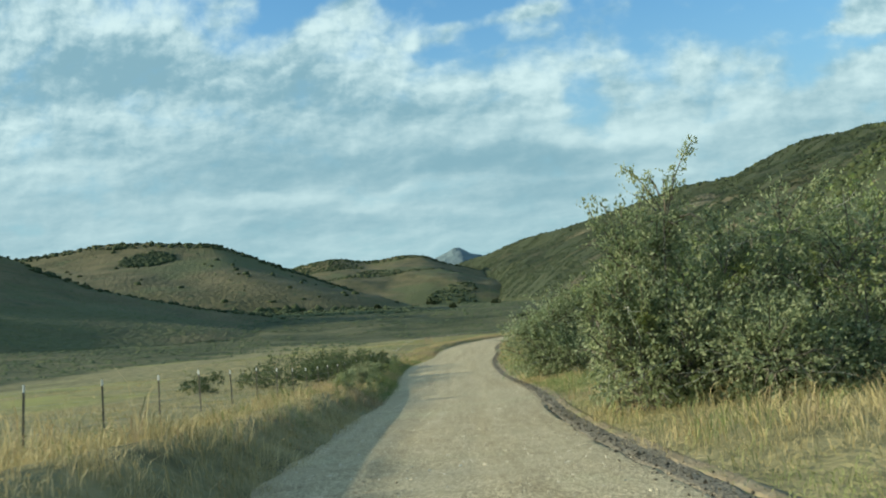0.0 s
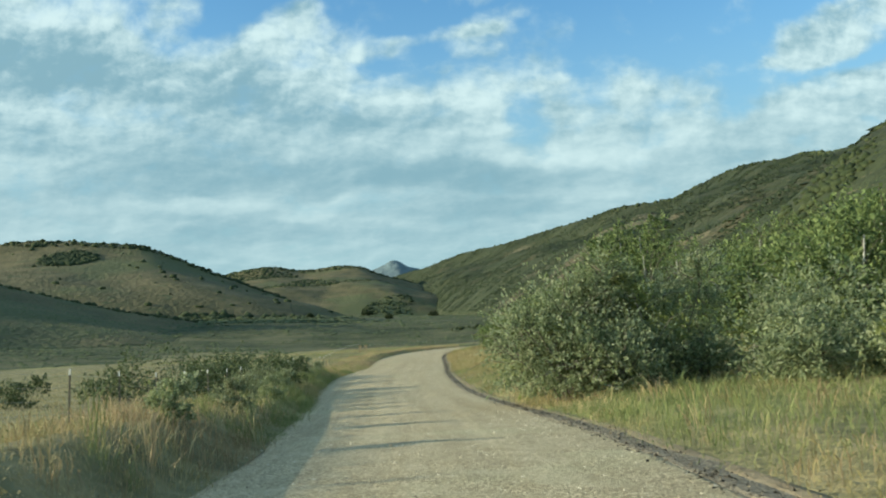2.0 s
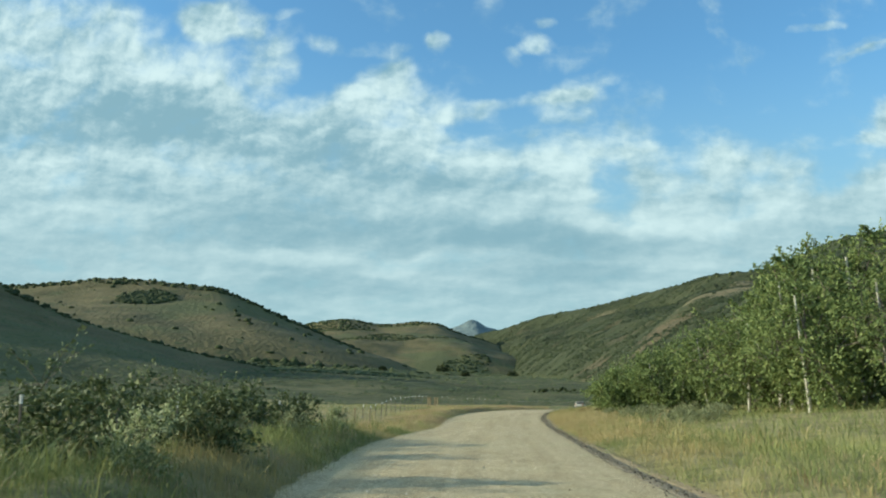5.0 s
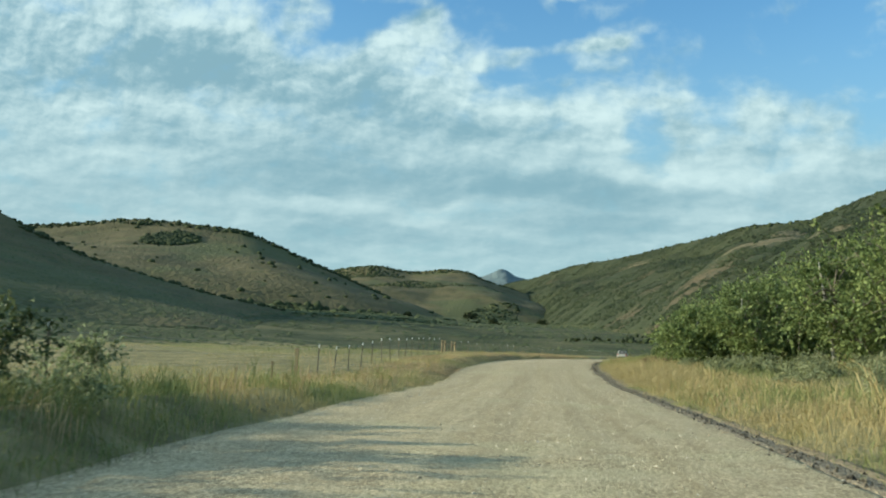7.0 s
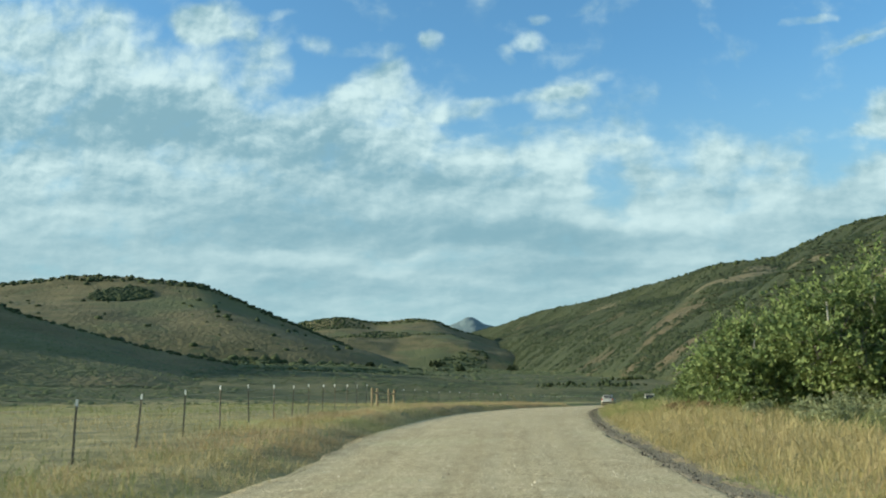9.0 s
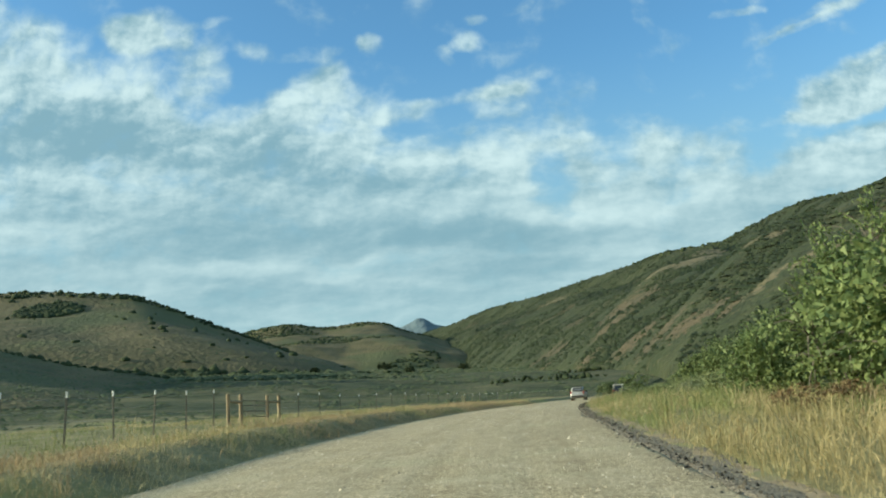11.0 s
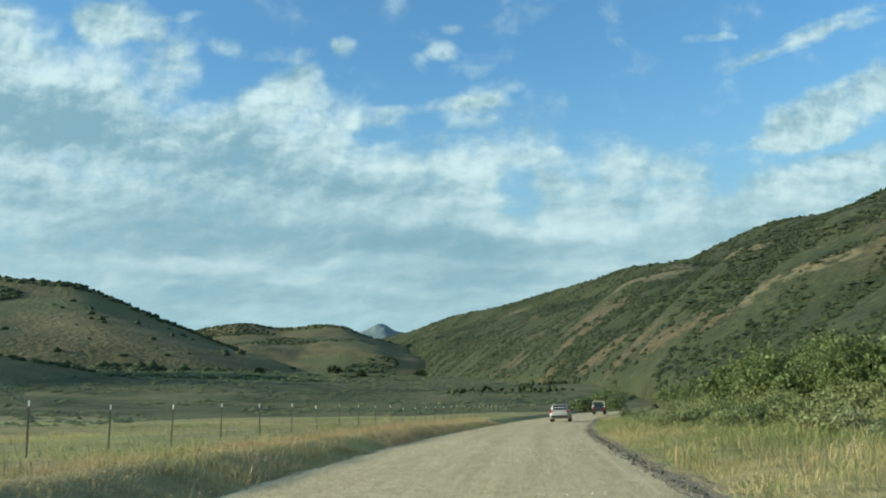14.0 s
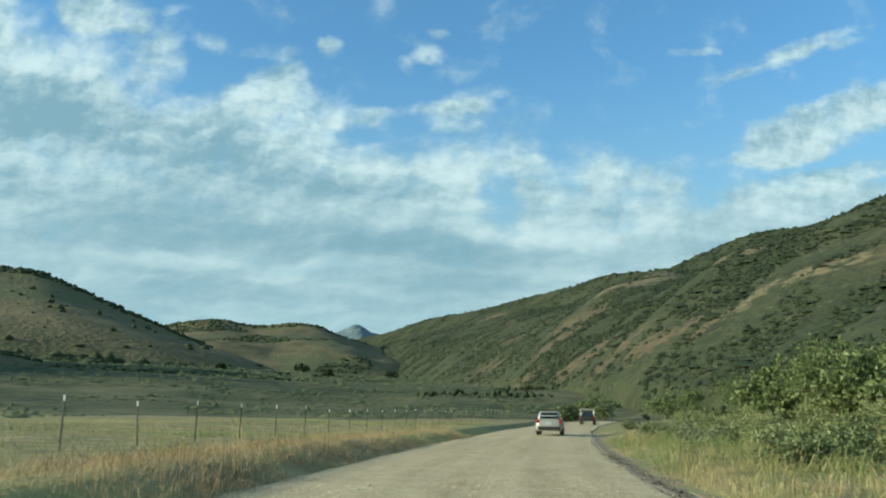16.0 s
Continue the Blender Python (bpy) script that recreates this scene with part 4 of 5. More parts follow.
grass("verge_grass", x[~green], y[~green], tall[~green], M_STRAW, "golden dry grass beside the road", 8, heads=0.25)
grass("verge_grass", x[green], y[green], tall[green], M_GREEN, "green and yellow grass beside the road", 8, heads=0.12)
x, y = strip(2200, 4, 222, 0.7, 7.0, 1)
kind = rng.uniform(0, 1, len(x)) + 0.45 * wob(x, y, 5, 3) - 0.3 * ramp(30, 10, np.abs(y - 124)) + 0.3 * ramp(16, 6, np.abs(y - 84)) + 0.25 * ramp(138, 150, y)
high = (0.34 + 0.14 * wob(x, y, 2.0, 14)) * rng.uniform(0.7, 1.3, len(x))
for lo, hi, mat, words in ((-9, 0.40, M_GOLD, "golden grass clumps beside the road"), (0.40, 0.58, M_CHEAT, "rusty seeding weeds beside the road"), (0.58, 9, M_GREEN, "tall green grass clumps beside the road")):
    pick = (kind >= lo) & (kind < hi)
    grass("tall_grass", x[pick], y[pick], high[pick], mat, words, blades=18, width=0.0055, lean=1.0, around=0.15, heads=0.3)
x, y = strip(6000, 88, 222, 0.8, 6.5, 1)
d = x - road_x(y) - RIGHT_EDGE
gold = (wob(x, y, 6, 13) - 0.35 * ramp(136, 150, y) + 0.9 * ramp(30, 10, np.abs(y - 118)) + 0.2 * ramp(4, 1.5, d) > 0.40)
grass("golden_grass", x[gold], y[gold], 0.31 + 0.11 * wob(x[gold], y[gold], 3, 4), M_GOLD, "golden ripe grass beside the road", blades=11, width=0.0038, heads=0.4)
x, y = strip(11000, 4, 280, 7, 30, 1)
grass("slope_grass", x, y, 0.45 + 0.2 * wob(x, y, 4, 8), M_GREEN, "rough grass on the slope above the road", blades=6, width=0.013, around=0.5)

# loose stones on the road and the dark windrow along its edge
def stones(name, x, y, z, size, mat, label):
    """Angular pebbles half sunk in the ground."""
    n = len(x)
    half_v, half_f = np.array([(1, 0, 0), (-0.5, 0.87, 0), (-0.5, -0.87, 0), (0, 0, 1.0)]), np.array([(0, 1, 3), (1, 2, 3), (2, 0, 3)])
    v = half_v[None] * (1 + 0.3 * rng.standard_normal((n, 4, 1)).clip(-1.5, 1.5)) * size[:, None, None] * rng.uniform(0.6, 1.3, (n, 1, 3)) * np.array([1, 1, 0.75])
    a = rng.uniform(0, 2 * np.pi, (n, 1))
    v = np.stack([v[..., 0] * np.cos(a) - v[..., 1] * np.sin(a), v[..., 0] * np.sin(a) + v[..., 1] * np.cos(a), v[..., 2]], -1)
    v = v + np.stack([x, y, z], 1)[:, None, :]
    f = (half_f[None] + (np.arange(n) * 4)[:, None, None]).reshape(-1, 3)
    return tagged(mesh_of(name, v.reshape(-1, 3), f, mat), label, "gravel", kind="stuff")


def road_top(x, y):
    w = x - road_x(y)
    return road_z(y) + 0.05 * (1 - ((w + 1.05) / 4.15) ** 2)


n = 60000
y = rng.uniform(4, 190, n)
loose = rng.uniform(0, 1, n) < 0.4
w = np.where(loose, rng.choice([-5.0, -4.2, -2.4, -0.1, 1.9, 2.7], n) + rng.normal(0, 0.4, n), rng.uniform(-5.3, 3.1, n))
ok = (w > left_edge(y) - 0.15) & (w < RIGHT_EDGE)
w, y = w[ok], y[ok]
x = road_x(y) + w
stones("gravel", x, y, road_top(x, y) - 0.004, rng.gamma(2.2, 0.0048, len(x)).clip(0.005, 0.034), M_STONE, "loose pale gravel on the road")
# the windrow: a low dark ridge of fines with clods on it
wy = np.arange(-10, 235, 0.2)
ww = np.linspace(0, 1, 11)
A, B = np.meshgrid(ww, wy)
inner = -0.12 + 0.10 * wob(A * 0 + 2, B, 3.6) + 0.07 * wob(A * 0, B, 0.55, 4)
outer = 0.52 + 0.18 * ramp(95, 110, B) + 0.16 * wob(A * 0, B, 2.2, 5) + 0.09 * wob(A * 0, B, 0.5, 7)
A2 = inner + (outer - inner) * A
X = road_x(B) + RIGHT_EDGE + A2
base = np.maximum(np.where(A2 < 0.1, road_z(B), -9), np.where(A2 > -0.05, land(X, B), -9))
Z = base + 0.012 + 0.013 * np.sin(math.pi * A) * (0.8 + 0.5 * wob(X, B, 0.7)) - 0.05 * ((A < 0.01) | (A > 0.99))
tagged(mesh_of("gravel_ridge", np.stack([X, B, Z], -1).reshape(-1, 3), grid_faces(len(wy), len(ww)), M_DARK_GRAVEL, smooth=True), "low ridge of dark gravel at the road edge", "gravel", kind="structure")
sy = np.arange(-10, 240, 0.5)
sw = np.linspace(0.30, 0.72, 6)
A, B = np.meshgrid(sw, sy)
A = A + np.where(A > 0.65, 0.16 * wob(A * 0, B, 1.3, 9) + 0.22 * wob(A * 0, B, 5, 3) + 0.35 * ramp(95, 125, B), 0)
X = road_x(B) + RIGHT_EDGE + A
edge_sink = np.zeros_like(A)
edge_sink[:, [0, -1]] = 0.08
tagged(mesh_of("dirt_shoulder", np.stack([X, B, land(X, B) + 0.02 - edge_sink], -1).reshape(-1, 3), grid_faces(len(sy), len(sw)), M_DIRT, smooth=True), "bare reddish dirt shoulder beside the gravel road", "shoulder", kind="structure")
n = 19000
y = rng.uniform(0, 205, n)
a = rng.normal(0.2, 0.22, n)
x = road_x(y) + RIGHT_EDGE + a
z = np.maximum(np.where(a < 0.1, road_z(y), -9), np.where(a > -0.05, land(x, y), -9))
stones("windrow", x, y, z + 0.016 * np.exp(-((a - 0.1) / 0.25) ** 2), rng.gamma(2.4, 0.0085, n).clip(0.007, 0.05), M_DARK_GRAVEL, "dark clods and stones along the road edge")


# ---- bushes and trees ----
def tube(points, r0, r1, sides=5):
    """A tapered tube along points, as arrays of verts and quads."""
    pts = np.asarray(points, float)
    n = len(pts)
    d = np.gradient(pts, axis=0)
    d /= np.linalg.norm(d, axis=1, keepdims=True) + 1e-9
    ref = np.where(np.abs(d[:, 2:3]) > 0.9, [[1.0, 0, 0]], [[0, 0, 1.0]])
    u = np.cross(d, ref)
    u /= np.linalg.norm(u, axis=1, keepdims=True) + 1e-9
    w = np.cross(d, u)
    a = np.linspace(0, 2 * np.pi, sides, endpoint=False)
    r = np.linspace(r0, r1, n)[:, None, None]
    v = pts[:, None] + r * (np.cos(a)[None, :, None] * u[:, None] + np.sin(a)[None, :, None] * w[:, None])
    f = [(i * sides + j, i * sides + (j + 1) % sides, (i + 1) * sides + (j + 1) % sides, (i + 1) * sides + j) for i in range(n - 1) for j in range(sides)]
    f += [tuple(range(sides))[::-1], tuple((n - 1) * sides + j for j in range(sides))]
    return v.reshape(-1, 3), f


def merged(pieces):
    vs, fs, k = [], [], 0
    for v, f in pieces:
        vs.append(np.asarray(v))
        fs += [tuple(int(i) + k for i in g) for g in f]
        k += len(v)
    return np.concatenate(vs), fs


def unit(v):
    return v / (np.linalg.norm(v, axis=-1, keepdims=True) + 1e-9)


def leaves(where, out, along, size):
    """Folded leaf shapes at places: they point along their twig and face outwards and up."""
    n = len(where)
    nrm = unit(out * 0.7 + rng.standard_normal((n, 3)) * 0.6 + [0, 0, 0.35])
    t = unit(along + rng.standard_normal((n, 3)) * 0.65)
    b = unit(np.cross(nrm, t))
    nrm = np.cross(t, b)
    L = (size * rng.uniform(0.6, 1.35, n))[:, None]
    if size > 0.085 or n < 3400:
        return np.stack([where - t * L, where + t * L * 0.7 - b * L * 0.55, where + t * L * 0.7 + b * L * 0.55], 1).reshape(-1, 3), np.arange(n * 3).reshape(-1, 3)
    v = np.stack([where - t * L, where - b * L * 0.46 - nrm * L * 0.14, where + t * L, where + b * L * 0.46 - nrm * L * 0.14], 1).reshape(-1, 3)
    k = (np.arange(n) * 4)[:, None]
    return v, np.concatenate([k + [0, 1, 2], k + [0, 2, 3]])


def arcs(a, b, c, share):
    """Points and directions along many bent twigs (from a by b to c) at a share of each one's length."""
    s = share[..., None]
    p = (1 - s) ** 2 * a[:, None] + 2 * s * (1 - s) * b[:, None] + s**2 * c[:, None]
    return p, unit(2 * (1 - s) * (b - a)[:, None] + 2 * s * (c - b)[:, None])


def plant(name, x, y, rx, ry, tall, mat, label, category, count=4000, leaf=0.07, lobes=9, sprays=6, low=0.15, bark=None, trunk=False, group="", seed=0, stems_name="stem_frame", reach=1.5, bare=0):
    """A bush (many stems from the ground) or a small tree (one trunk): stems carry bent twigs, and leaves sit along the twigs."""
    global rng
    rng = np.random.default_rng(1000 + seed)
    z = float(land(x, y))
    ob = thing(name, (x, y, z), label, category, group)
    centre, wood, at, outs, ways = [], [], [], [], []
    per = 12
    big = count > 9000
    for k in range(lobes):
        a, q = k * 2.4 + rng.uniform(-0.4, 0.4), math.sqrt((k + 0.5) / lobes)
        h = tall * (low + (0.76 - low) * ((k * 0.618) % 1.0) ** (0.8 if trunk else 1.1) * (1.08 - 0.45 * q * q))
        if not trunk and k % 3 == 0 and tall > 2.5:
            # a skirt of foliage down to the grass
            q, h = max(q, 0.6), tall * rng.uniform(0.06, 0.2)
        c = np.array([rx * 0.68 * q * math.cos(a), ry * 0.68 * q * math.sin(a), h])
        r = np.array([rx, ry, min(tall * 0.62, rx * 1.2)]) * rng.uniform(0.30, 0.52)
        centre.append((c, r))
        root = np.array([rng.normal(0, 0.18) * rx, rng.normal(0, 0.18) * ry, -0.1])
        if trunk:
            root = np.array([0.02 * rng.normal(), 0.02 * rng.normal(), tall * rng.uniform(0.2, 0.45)])
        knee = root * 0.6 + c * 0.4 + np.array([0, 0, 0.12 * tall])
        t = np.linspace(0, 1, 6 if tall > 2.5 else 3)[:, None]
        line = (1 - t) ** 2 * root + 2 * t * (1 - t) * knee + t**2 * c
        wood.append(tube(line, (0.007 if trunk else 0.0042) * tall, 0.002 * tall, 4))
        n = max(6, int(count / lobes / per))
        d = unit(rng.standard_normal((n, 3)) + [0, 0, 0.25])
        start = c + d * r * 0.22 + rng.normal(0, 0.10, (n, 3)) * r
        end = c + d * r * rng.uniform(0.70, 1.28, (n, 1)) + rng.normal(0, 0.12, (n, 3)) * r
        mid = (start + end) / 2 + np.stack([0 * d[:, 0], 0 * d[:, 0], 0.16 * np.linalg.norm(end - start, axis=1)], 1)
        p, way = arcs(start, mid, end, rng.uniform(0.3, 1.0, (n, per)))
        at.append((p + rng.normal(0, leaf * 0.7, p.shape)).reshape(-1, 3))
        ways.append(way.reshape(-1, 3))
        outs.append(np.repeat(d, per, axis=0))
        for i in range(min(n, 14 if big and not trunk else 3 if tall > 2.5 else 0)):
            wood.append(tube([start[i], mid[i], end[i]], 0.0035 * tall, 0.001 * tall, 3))
    for k in range(sprays):
        c, r = centre[int(rng.integers(0, lobes))]
        a = rng.uniform(0, 2 * np.pi)
        tip = c + r * np.array([math.cos(a) * 0.9, math.sin(a) * 0.9, rng.uniform(0.5, reach)])
        t = np.linspace(0, 1, 7)[:, None]
        line = c * (1 - t) + tip * t + np.array([0, 0, 0.12 * tall]) * t * (1 - t)
        wood.append(tube(line, 0.004 * tall, 0.001 * tall, 3))
        n = max(24, count // 110)
        i = rng.integers(1, 7, n)
        at.append(line[i] + rng.normal(0, 0.10 if tall > 3 else 0.05, (n, 3)))
        ways.append(unit(np.tile(tip - c, (n, 1))))
        outs.append(rng.standard_normal((n, 3)) * 0.5 + [0, 0, 0.5])
    p, d, way = np.concatenate(at), np.concatenate(outs), np.concatenate(ways)
    keep = p[:, 2] > low * tall * 0.4
    v, f = leaves(p[keep], d[keep], way[keep], leaf)
    mesh_of("crown", v, f, mat, ob)
    if trunk:
        t = np.linspace(0, 1, 7)[:, None]
        line = np.array([0, 0, -0.15]) * (1 - t) + np.array([rng.normal(0, 0.04) * tall, rng.normal(0, 0.04) * tall, tall * 0.64]) * t
        mesh_of("trunk", *tube(line, 0.012 * tall, 0.005 * tall, 7), bark or M_PALE_BARK, ob)
        mesh_of("branch_frame", *merged(wood), M_BARK, ob)
    else:
        mesh_of(stems_name, *merged(wood), bark or M_BARK, ob)
    if bare:
        # leafless pale branches reach out through the leaves
        for k in range(bare):
            c, r = centre[int(rng.integers(0, lobes))]
            a = rng.uniform(0, 2 * np.pi)
            way = np.array([math.cos(a), math.sin(a), rng.uniform(-0.35, 0.5)])
            t = np.linspace(0, 1, 8)[:, None]
            line = c + way * t * 1.25 * r.max() + np.array([0, 0, 0.10]) * t * (1 - t) * 4 + np.cumsum(rng.normal(0, 0.035, (8, 3)), axis=0)
            dead = [tube(line, 0.012, 0.003, 4)]
            for i in (3, 5, 6):
                q = line[i] + (line[i] - line[i - 2]) * rng.uniform(0.8, 1.4) + rng.normal(0, 0.22, 3)
                dead.append(tube([line[i], (line[i] + q) / 2 + rng.normal(0, 0.04, 3), q], 0.007, 0.002, 3))
            mesh_of("bare_branch", *merged(dead), M_PALE_BARK, ob, label="pale leafless branch")
    return ob


WILLOW = "roadside willow bushes"
W_LABEL = "dense grey-green willow bush with bare inner stems beside the road"
plant("willow_bush", 6.7, 20.9, 3.5, 3.0, 5.6, M_WILLOW, W_LABEL, "bush", 36000, 0.056, 30, 18, 0.03, group=WILLOW, seed=1, bare=34)
plant("willow_bush", 10.8, 21.6, 3.6, 3.4, 6.6, M_WILLOW, W_LABEL, "bush", 17000, 0.062, 20, 12, 0.06, group=WILLOW, seed=2, bare=20)
plant("willow_bush", 4.3, 21.0, 2.0, 1.8, 7.0, M_WILLOW, "tall willow bush with loose upright sprays beside the road", "bush", 19000, 0.054, 22, 34, 0.04, group=WILLOW, seed=3, bare=12, reach=2.1)
plant("willow_bush", 9.8, 28.0, 3.6, 3.6, 5.2, M_WILLOW, W_LABEL, "bush", 18000, 0.06, 16, 8, 0.08, group=WILLOW, seed=4, bare=8)
plant("willow_bush", 5.1, 48.9, 3.4, 3.2, 5.9, M_WILLOW, "rounded willow bush leaning over the road edge", "bush", 36000, 0.070, 32, 5, 0.03, group=WILLOW, seed=5, reach=1.0, bare=10)
plant("willow_bush", 8.4, 50.0, 3.4, 3.2, 6.0, M_WILLOW, W_LABEL, "bush", 26000, 0.066, 18, 10, 0.05, group=WILLOW, seed=6, reach=1.0, bare=6)
for k, (bx, by, br, bh) in enumerate([(10.6, 43.5, 2.4, 3.2), (13.2, 41.5, 2.6, 3.6), (12.2, 36.5, 2.2, 3.3), (15.0, 35.0, 3.0, 4.4), (12.6, 48.0, 3.2, 4.8)]):
    plant("willow_bush", bx, by, br, br, bh, M_WILLOW, "greyish willow bush in the roadside thicket", "bush", 8000, 0.075, 13, 6, 0.08, group=WILLOW, seed=10 + k)
for k, (bx, by, br, bh) in enumerate([(18.5, 32, 3.8, 6.8), (19, 42, 3.8, 7.4), (17, 53, 3.6, 7.4), (22, 60, 4.2, 9.4), (18, 66, 3.4, 7.4), (26, 70, 4.4, 10.2), (21, 77, 3.8, 8.2), (30, 84, 4.4, 10.8), (24.5, 65, 3.8, 9.6), (28, 77, 4.0, 10.4)]):
    plant("aspen_tree", bx, by, br, br, bh, M_ASPEN, "green aspen on the slope behind the roadside thicket", "tree", 8000, 0.13, 18, 6, 0.02, trunk=True, group="aspens on the slope", seed=30 + k)
# the aspen grove further along
grove = [(12.5, 141, 2.2, 4.6), (15.5, 139, 2.6, 6.2), (18.5, 141, 2.8, 7.0), (22.0, 139, 3.0, 7.6), (17.5, 147, 2.6, 6.6), (21.0, 146, 3.0, 7.8), (25.5, 143, 3.2, 8.4), (19.0, 131, 2.8, 6.8), (23.0, 131, 3.0, 8.0), (27.0, 134, 3.2, 8.6), (19.5, 121, 2.8, 7.4), (23.0, 119, 3.2, 8.6), (27.0, 123, 3.2, 9.2), (20.5, 111, 3.0, 8.2), (25.0, 109, 3.4, 9.0), (30.0, 114, 3.4, 9.6), (31.5, 128, 3.6, 9.4), (31.0, 142, 3.4, 9.0), (25.0, 152, 3.0, 7.8), (35.0, 104, 3.6, 9.0), (24.0, 127.0, 3.0, 11.0), (26.0, 124.0, 3.3, 12.0), (22.0, 118.5, 2.8, 10.2), (28.5, 121.0, 3.5, 12.2)]
for k, (bx, by, br, bh) in enumerate(grove):
    plant("aspen_tree", bx, by, br * 1.35, br * 1.35, bh * (1.5 if bx > 18.8 and by < 136 else 1.15), M_ASPEN, "slender green aspen with a pale trunk in a hillside grove", "tree", 7000 if bh < 10 else 11000, 0.13 if bh < 10 else 0.17, 18 if bh < 10 else 26, 5, 0.02, trunk=True, group="aspen grove", seed=60 + k)
for k, (bx, by, br, bh) in enumerate([(13.3, 147.0, 2.7, 7.2), (15.8, 150.5, 2.6, 7.4), (18.0, 148.5, 2.8, 8.0), (18.6, 154.0, 2.6, 6.6), (13.6, 154.5, 1.8, 3.6), (17.6, 164.5, 2.2, 4.4)]):
    plant("chokecherry_bush", bx, by, br, br, bh, M_ASPEN, "tall leafy green bush above the road bank", "bush", 11000, 0.0852, 18, 10, 0.03, group="tall bushes by the road", seed=90 + k)
for k, (bx, by) in enumerate([(9.6, 143.0), (11.2, 144.0)]):
    plant("withered_bush", bx, by, 0.9, 0.8, 0.75, M_BROWN, "low withered brown bush in dry grass", "bush", 1500, 0.04, 8, 1, 0.1, group="withered bushes", seed=100 + k)
for k, (bx, by, br, bh) in enumerate([(22.4, 177.0, 2.7, 4.6), (27.5, 174.0, 3.0, 6.6), (30.5, 178.0, 3.2, 7.4), (28.0, 168.0, 2.8, 6.4), (26.0, 186.0, 2.4, 3.6), (33.0, 190.0, 3.2, 9.0), (37.0, 198.0, 3.4, 9.6)]):
    plant("oak_bush", bx, by, br, br, bh, M_OAK_LEAF if k else M_SNOW, "rounded dark green oak on the slope" if not k else "leafy green oak on the slope above the road", "tree", 6000, 0.12, 15, 4, 0.04, trunk=True, group="oaks on the slope", bark=M_BARK, seed=110 + k)
for k, (bx, by, br, bh) in enumerate([(35.5, 222, 2.7, 4.4), (39.0, 220, 2.8, 5.0), (42.5, 224, 3.0, 5.4), (38.5, 228, 2.8, 4.6), (46.0, 216, 3.0, 5.6), (33.5, 217, 2.6, 3.8), (37.0, 213, 2.8, 4.6), (41.0, 212, 2.8, 4.8), (45.0, 208, 3.0, 5.4), (50.0, 226, 3.2, 5.8), (34.5, 230, 2.6, 4.0), (43.0, 234, 3.0, 5.0), (40.0, 204, 2.8, 4.6), (36.5, 207, 2.4, 3.6), (49.0, 330, 4.6, 5.0), (41.0, 318, 2.6, 3.0), (60.0, 322, 4.0, 4.6)]):
    plant("oak_bush", bx, by, br, br, bh * 1.15, M_OAK_LEAF if k % 3 else M_SNOW, "rounded scrub oak standing above the far bend", "tree", 2400, 0.2, 10, 3, 0.1, trunk=True, group="oaks at the bend", bark=M_BARK, seed=130 + k)

# sagebrush and low shrubs on the right bank
spots = np.random.default_rng(77)
SAGE = "sagebrush on the bank"
for k in range(46):
    by = spots.uniform(104, 236)
    bw = RIGHT_EDGE + spots.uniform(4.6, 11.0)
    if 138 < by < 156 and bw < 12:
        continue
    br, bh = spots.uniform(0.6, 1.05), spots.uniform(0.6, 1.1)
    plant("sagebrush", float(road_x(by)) + bw, by, br, br, bh, M_SAGE, "silvery green sagebrush on the road bank", "sagebrush", 900, 0.05, 8, 4, 0.1, group=SAGE, seed=200 + k)
for k, (by, bw, br, bh) in enumerate([(189, 5.6, 1.0, 1.0), (192, 6.8, 1.3, 1.2), (186, 7.6, 1.3, 1.3), (196, 6.2, 1.2, 1.1), (200, 7.4, 1.4, 1.3), (181, 8.2, 1.3, 1.2), (206, 6.6, 1.2, 1.1), (176, 8.8, 1.4, 1.4), (168, 7.4, 1.2, 1.1), (213, 7.4, 1.3, 1.3), (161, 8.6, 1.3, 1.3), (221, 6.8, 1.2, 1.2), (192, 11, 1.5, 1.6), (204, 11.5, 1.6, 1.7), (183, 13, 1.6, 1.8), (230, 7, 1.3, 1.4), (238, 8, 1.5, 1.5), (186, 5.2, 1.0, 0.9), (188, 9.4, 1.6, 1.5), (194, 8.6, 1.5, 1.4), (198, 9.8, 1.6, 1.6), (202, 5.6, 1.1, 1.0), (207, 9.0, 1.5, 1.5), (211, 5.8, 1.1, 1.0), (216, 9.2, 1.6, 1.6), (178, 6.4, 1.2, 1.0), (172, 9.8, 1.5, 1.5), (226, 9.6, 1.6, 1.7), (190, 13.5, 1.7, 1.9), (198, 14.0, 1.8, 2.0), (210, 13.0, 1.7, 1.9), (220, 13.0, 1.8, 2.0), (180, 16.0, 1.8, 2.0), (170, 12.5, 1.6, 1.7), (164, 11.0, 1.5, 1.6), (158, 6.8, 1.1, 1.1), (233, 11.5, 1.7, 1.9), (243, 9.5, 1.7, 1.8), (250, 8.5, 1.7, 1.7), (258, 9.0, 1.8, 1.9)]):
    plant("snowberry_bush", float(road_x(by)) + RIGHT_EDGE + bw, by, br, br, bh, M_SHRUB, "low leafy shrub among dry grass on the bank", "shrub", 1500, 0.07, 9, 3, 0.08, group="shrubs on the bank", seed=300 + k)

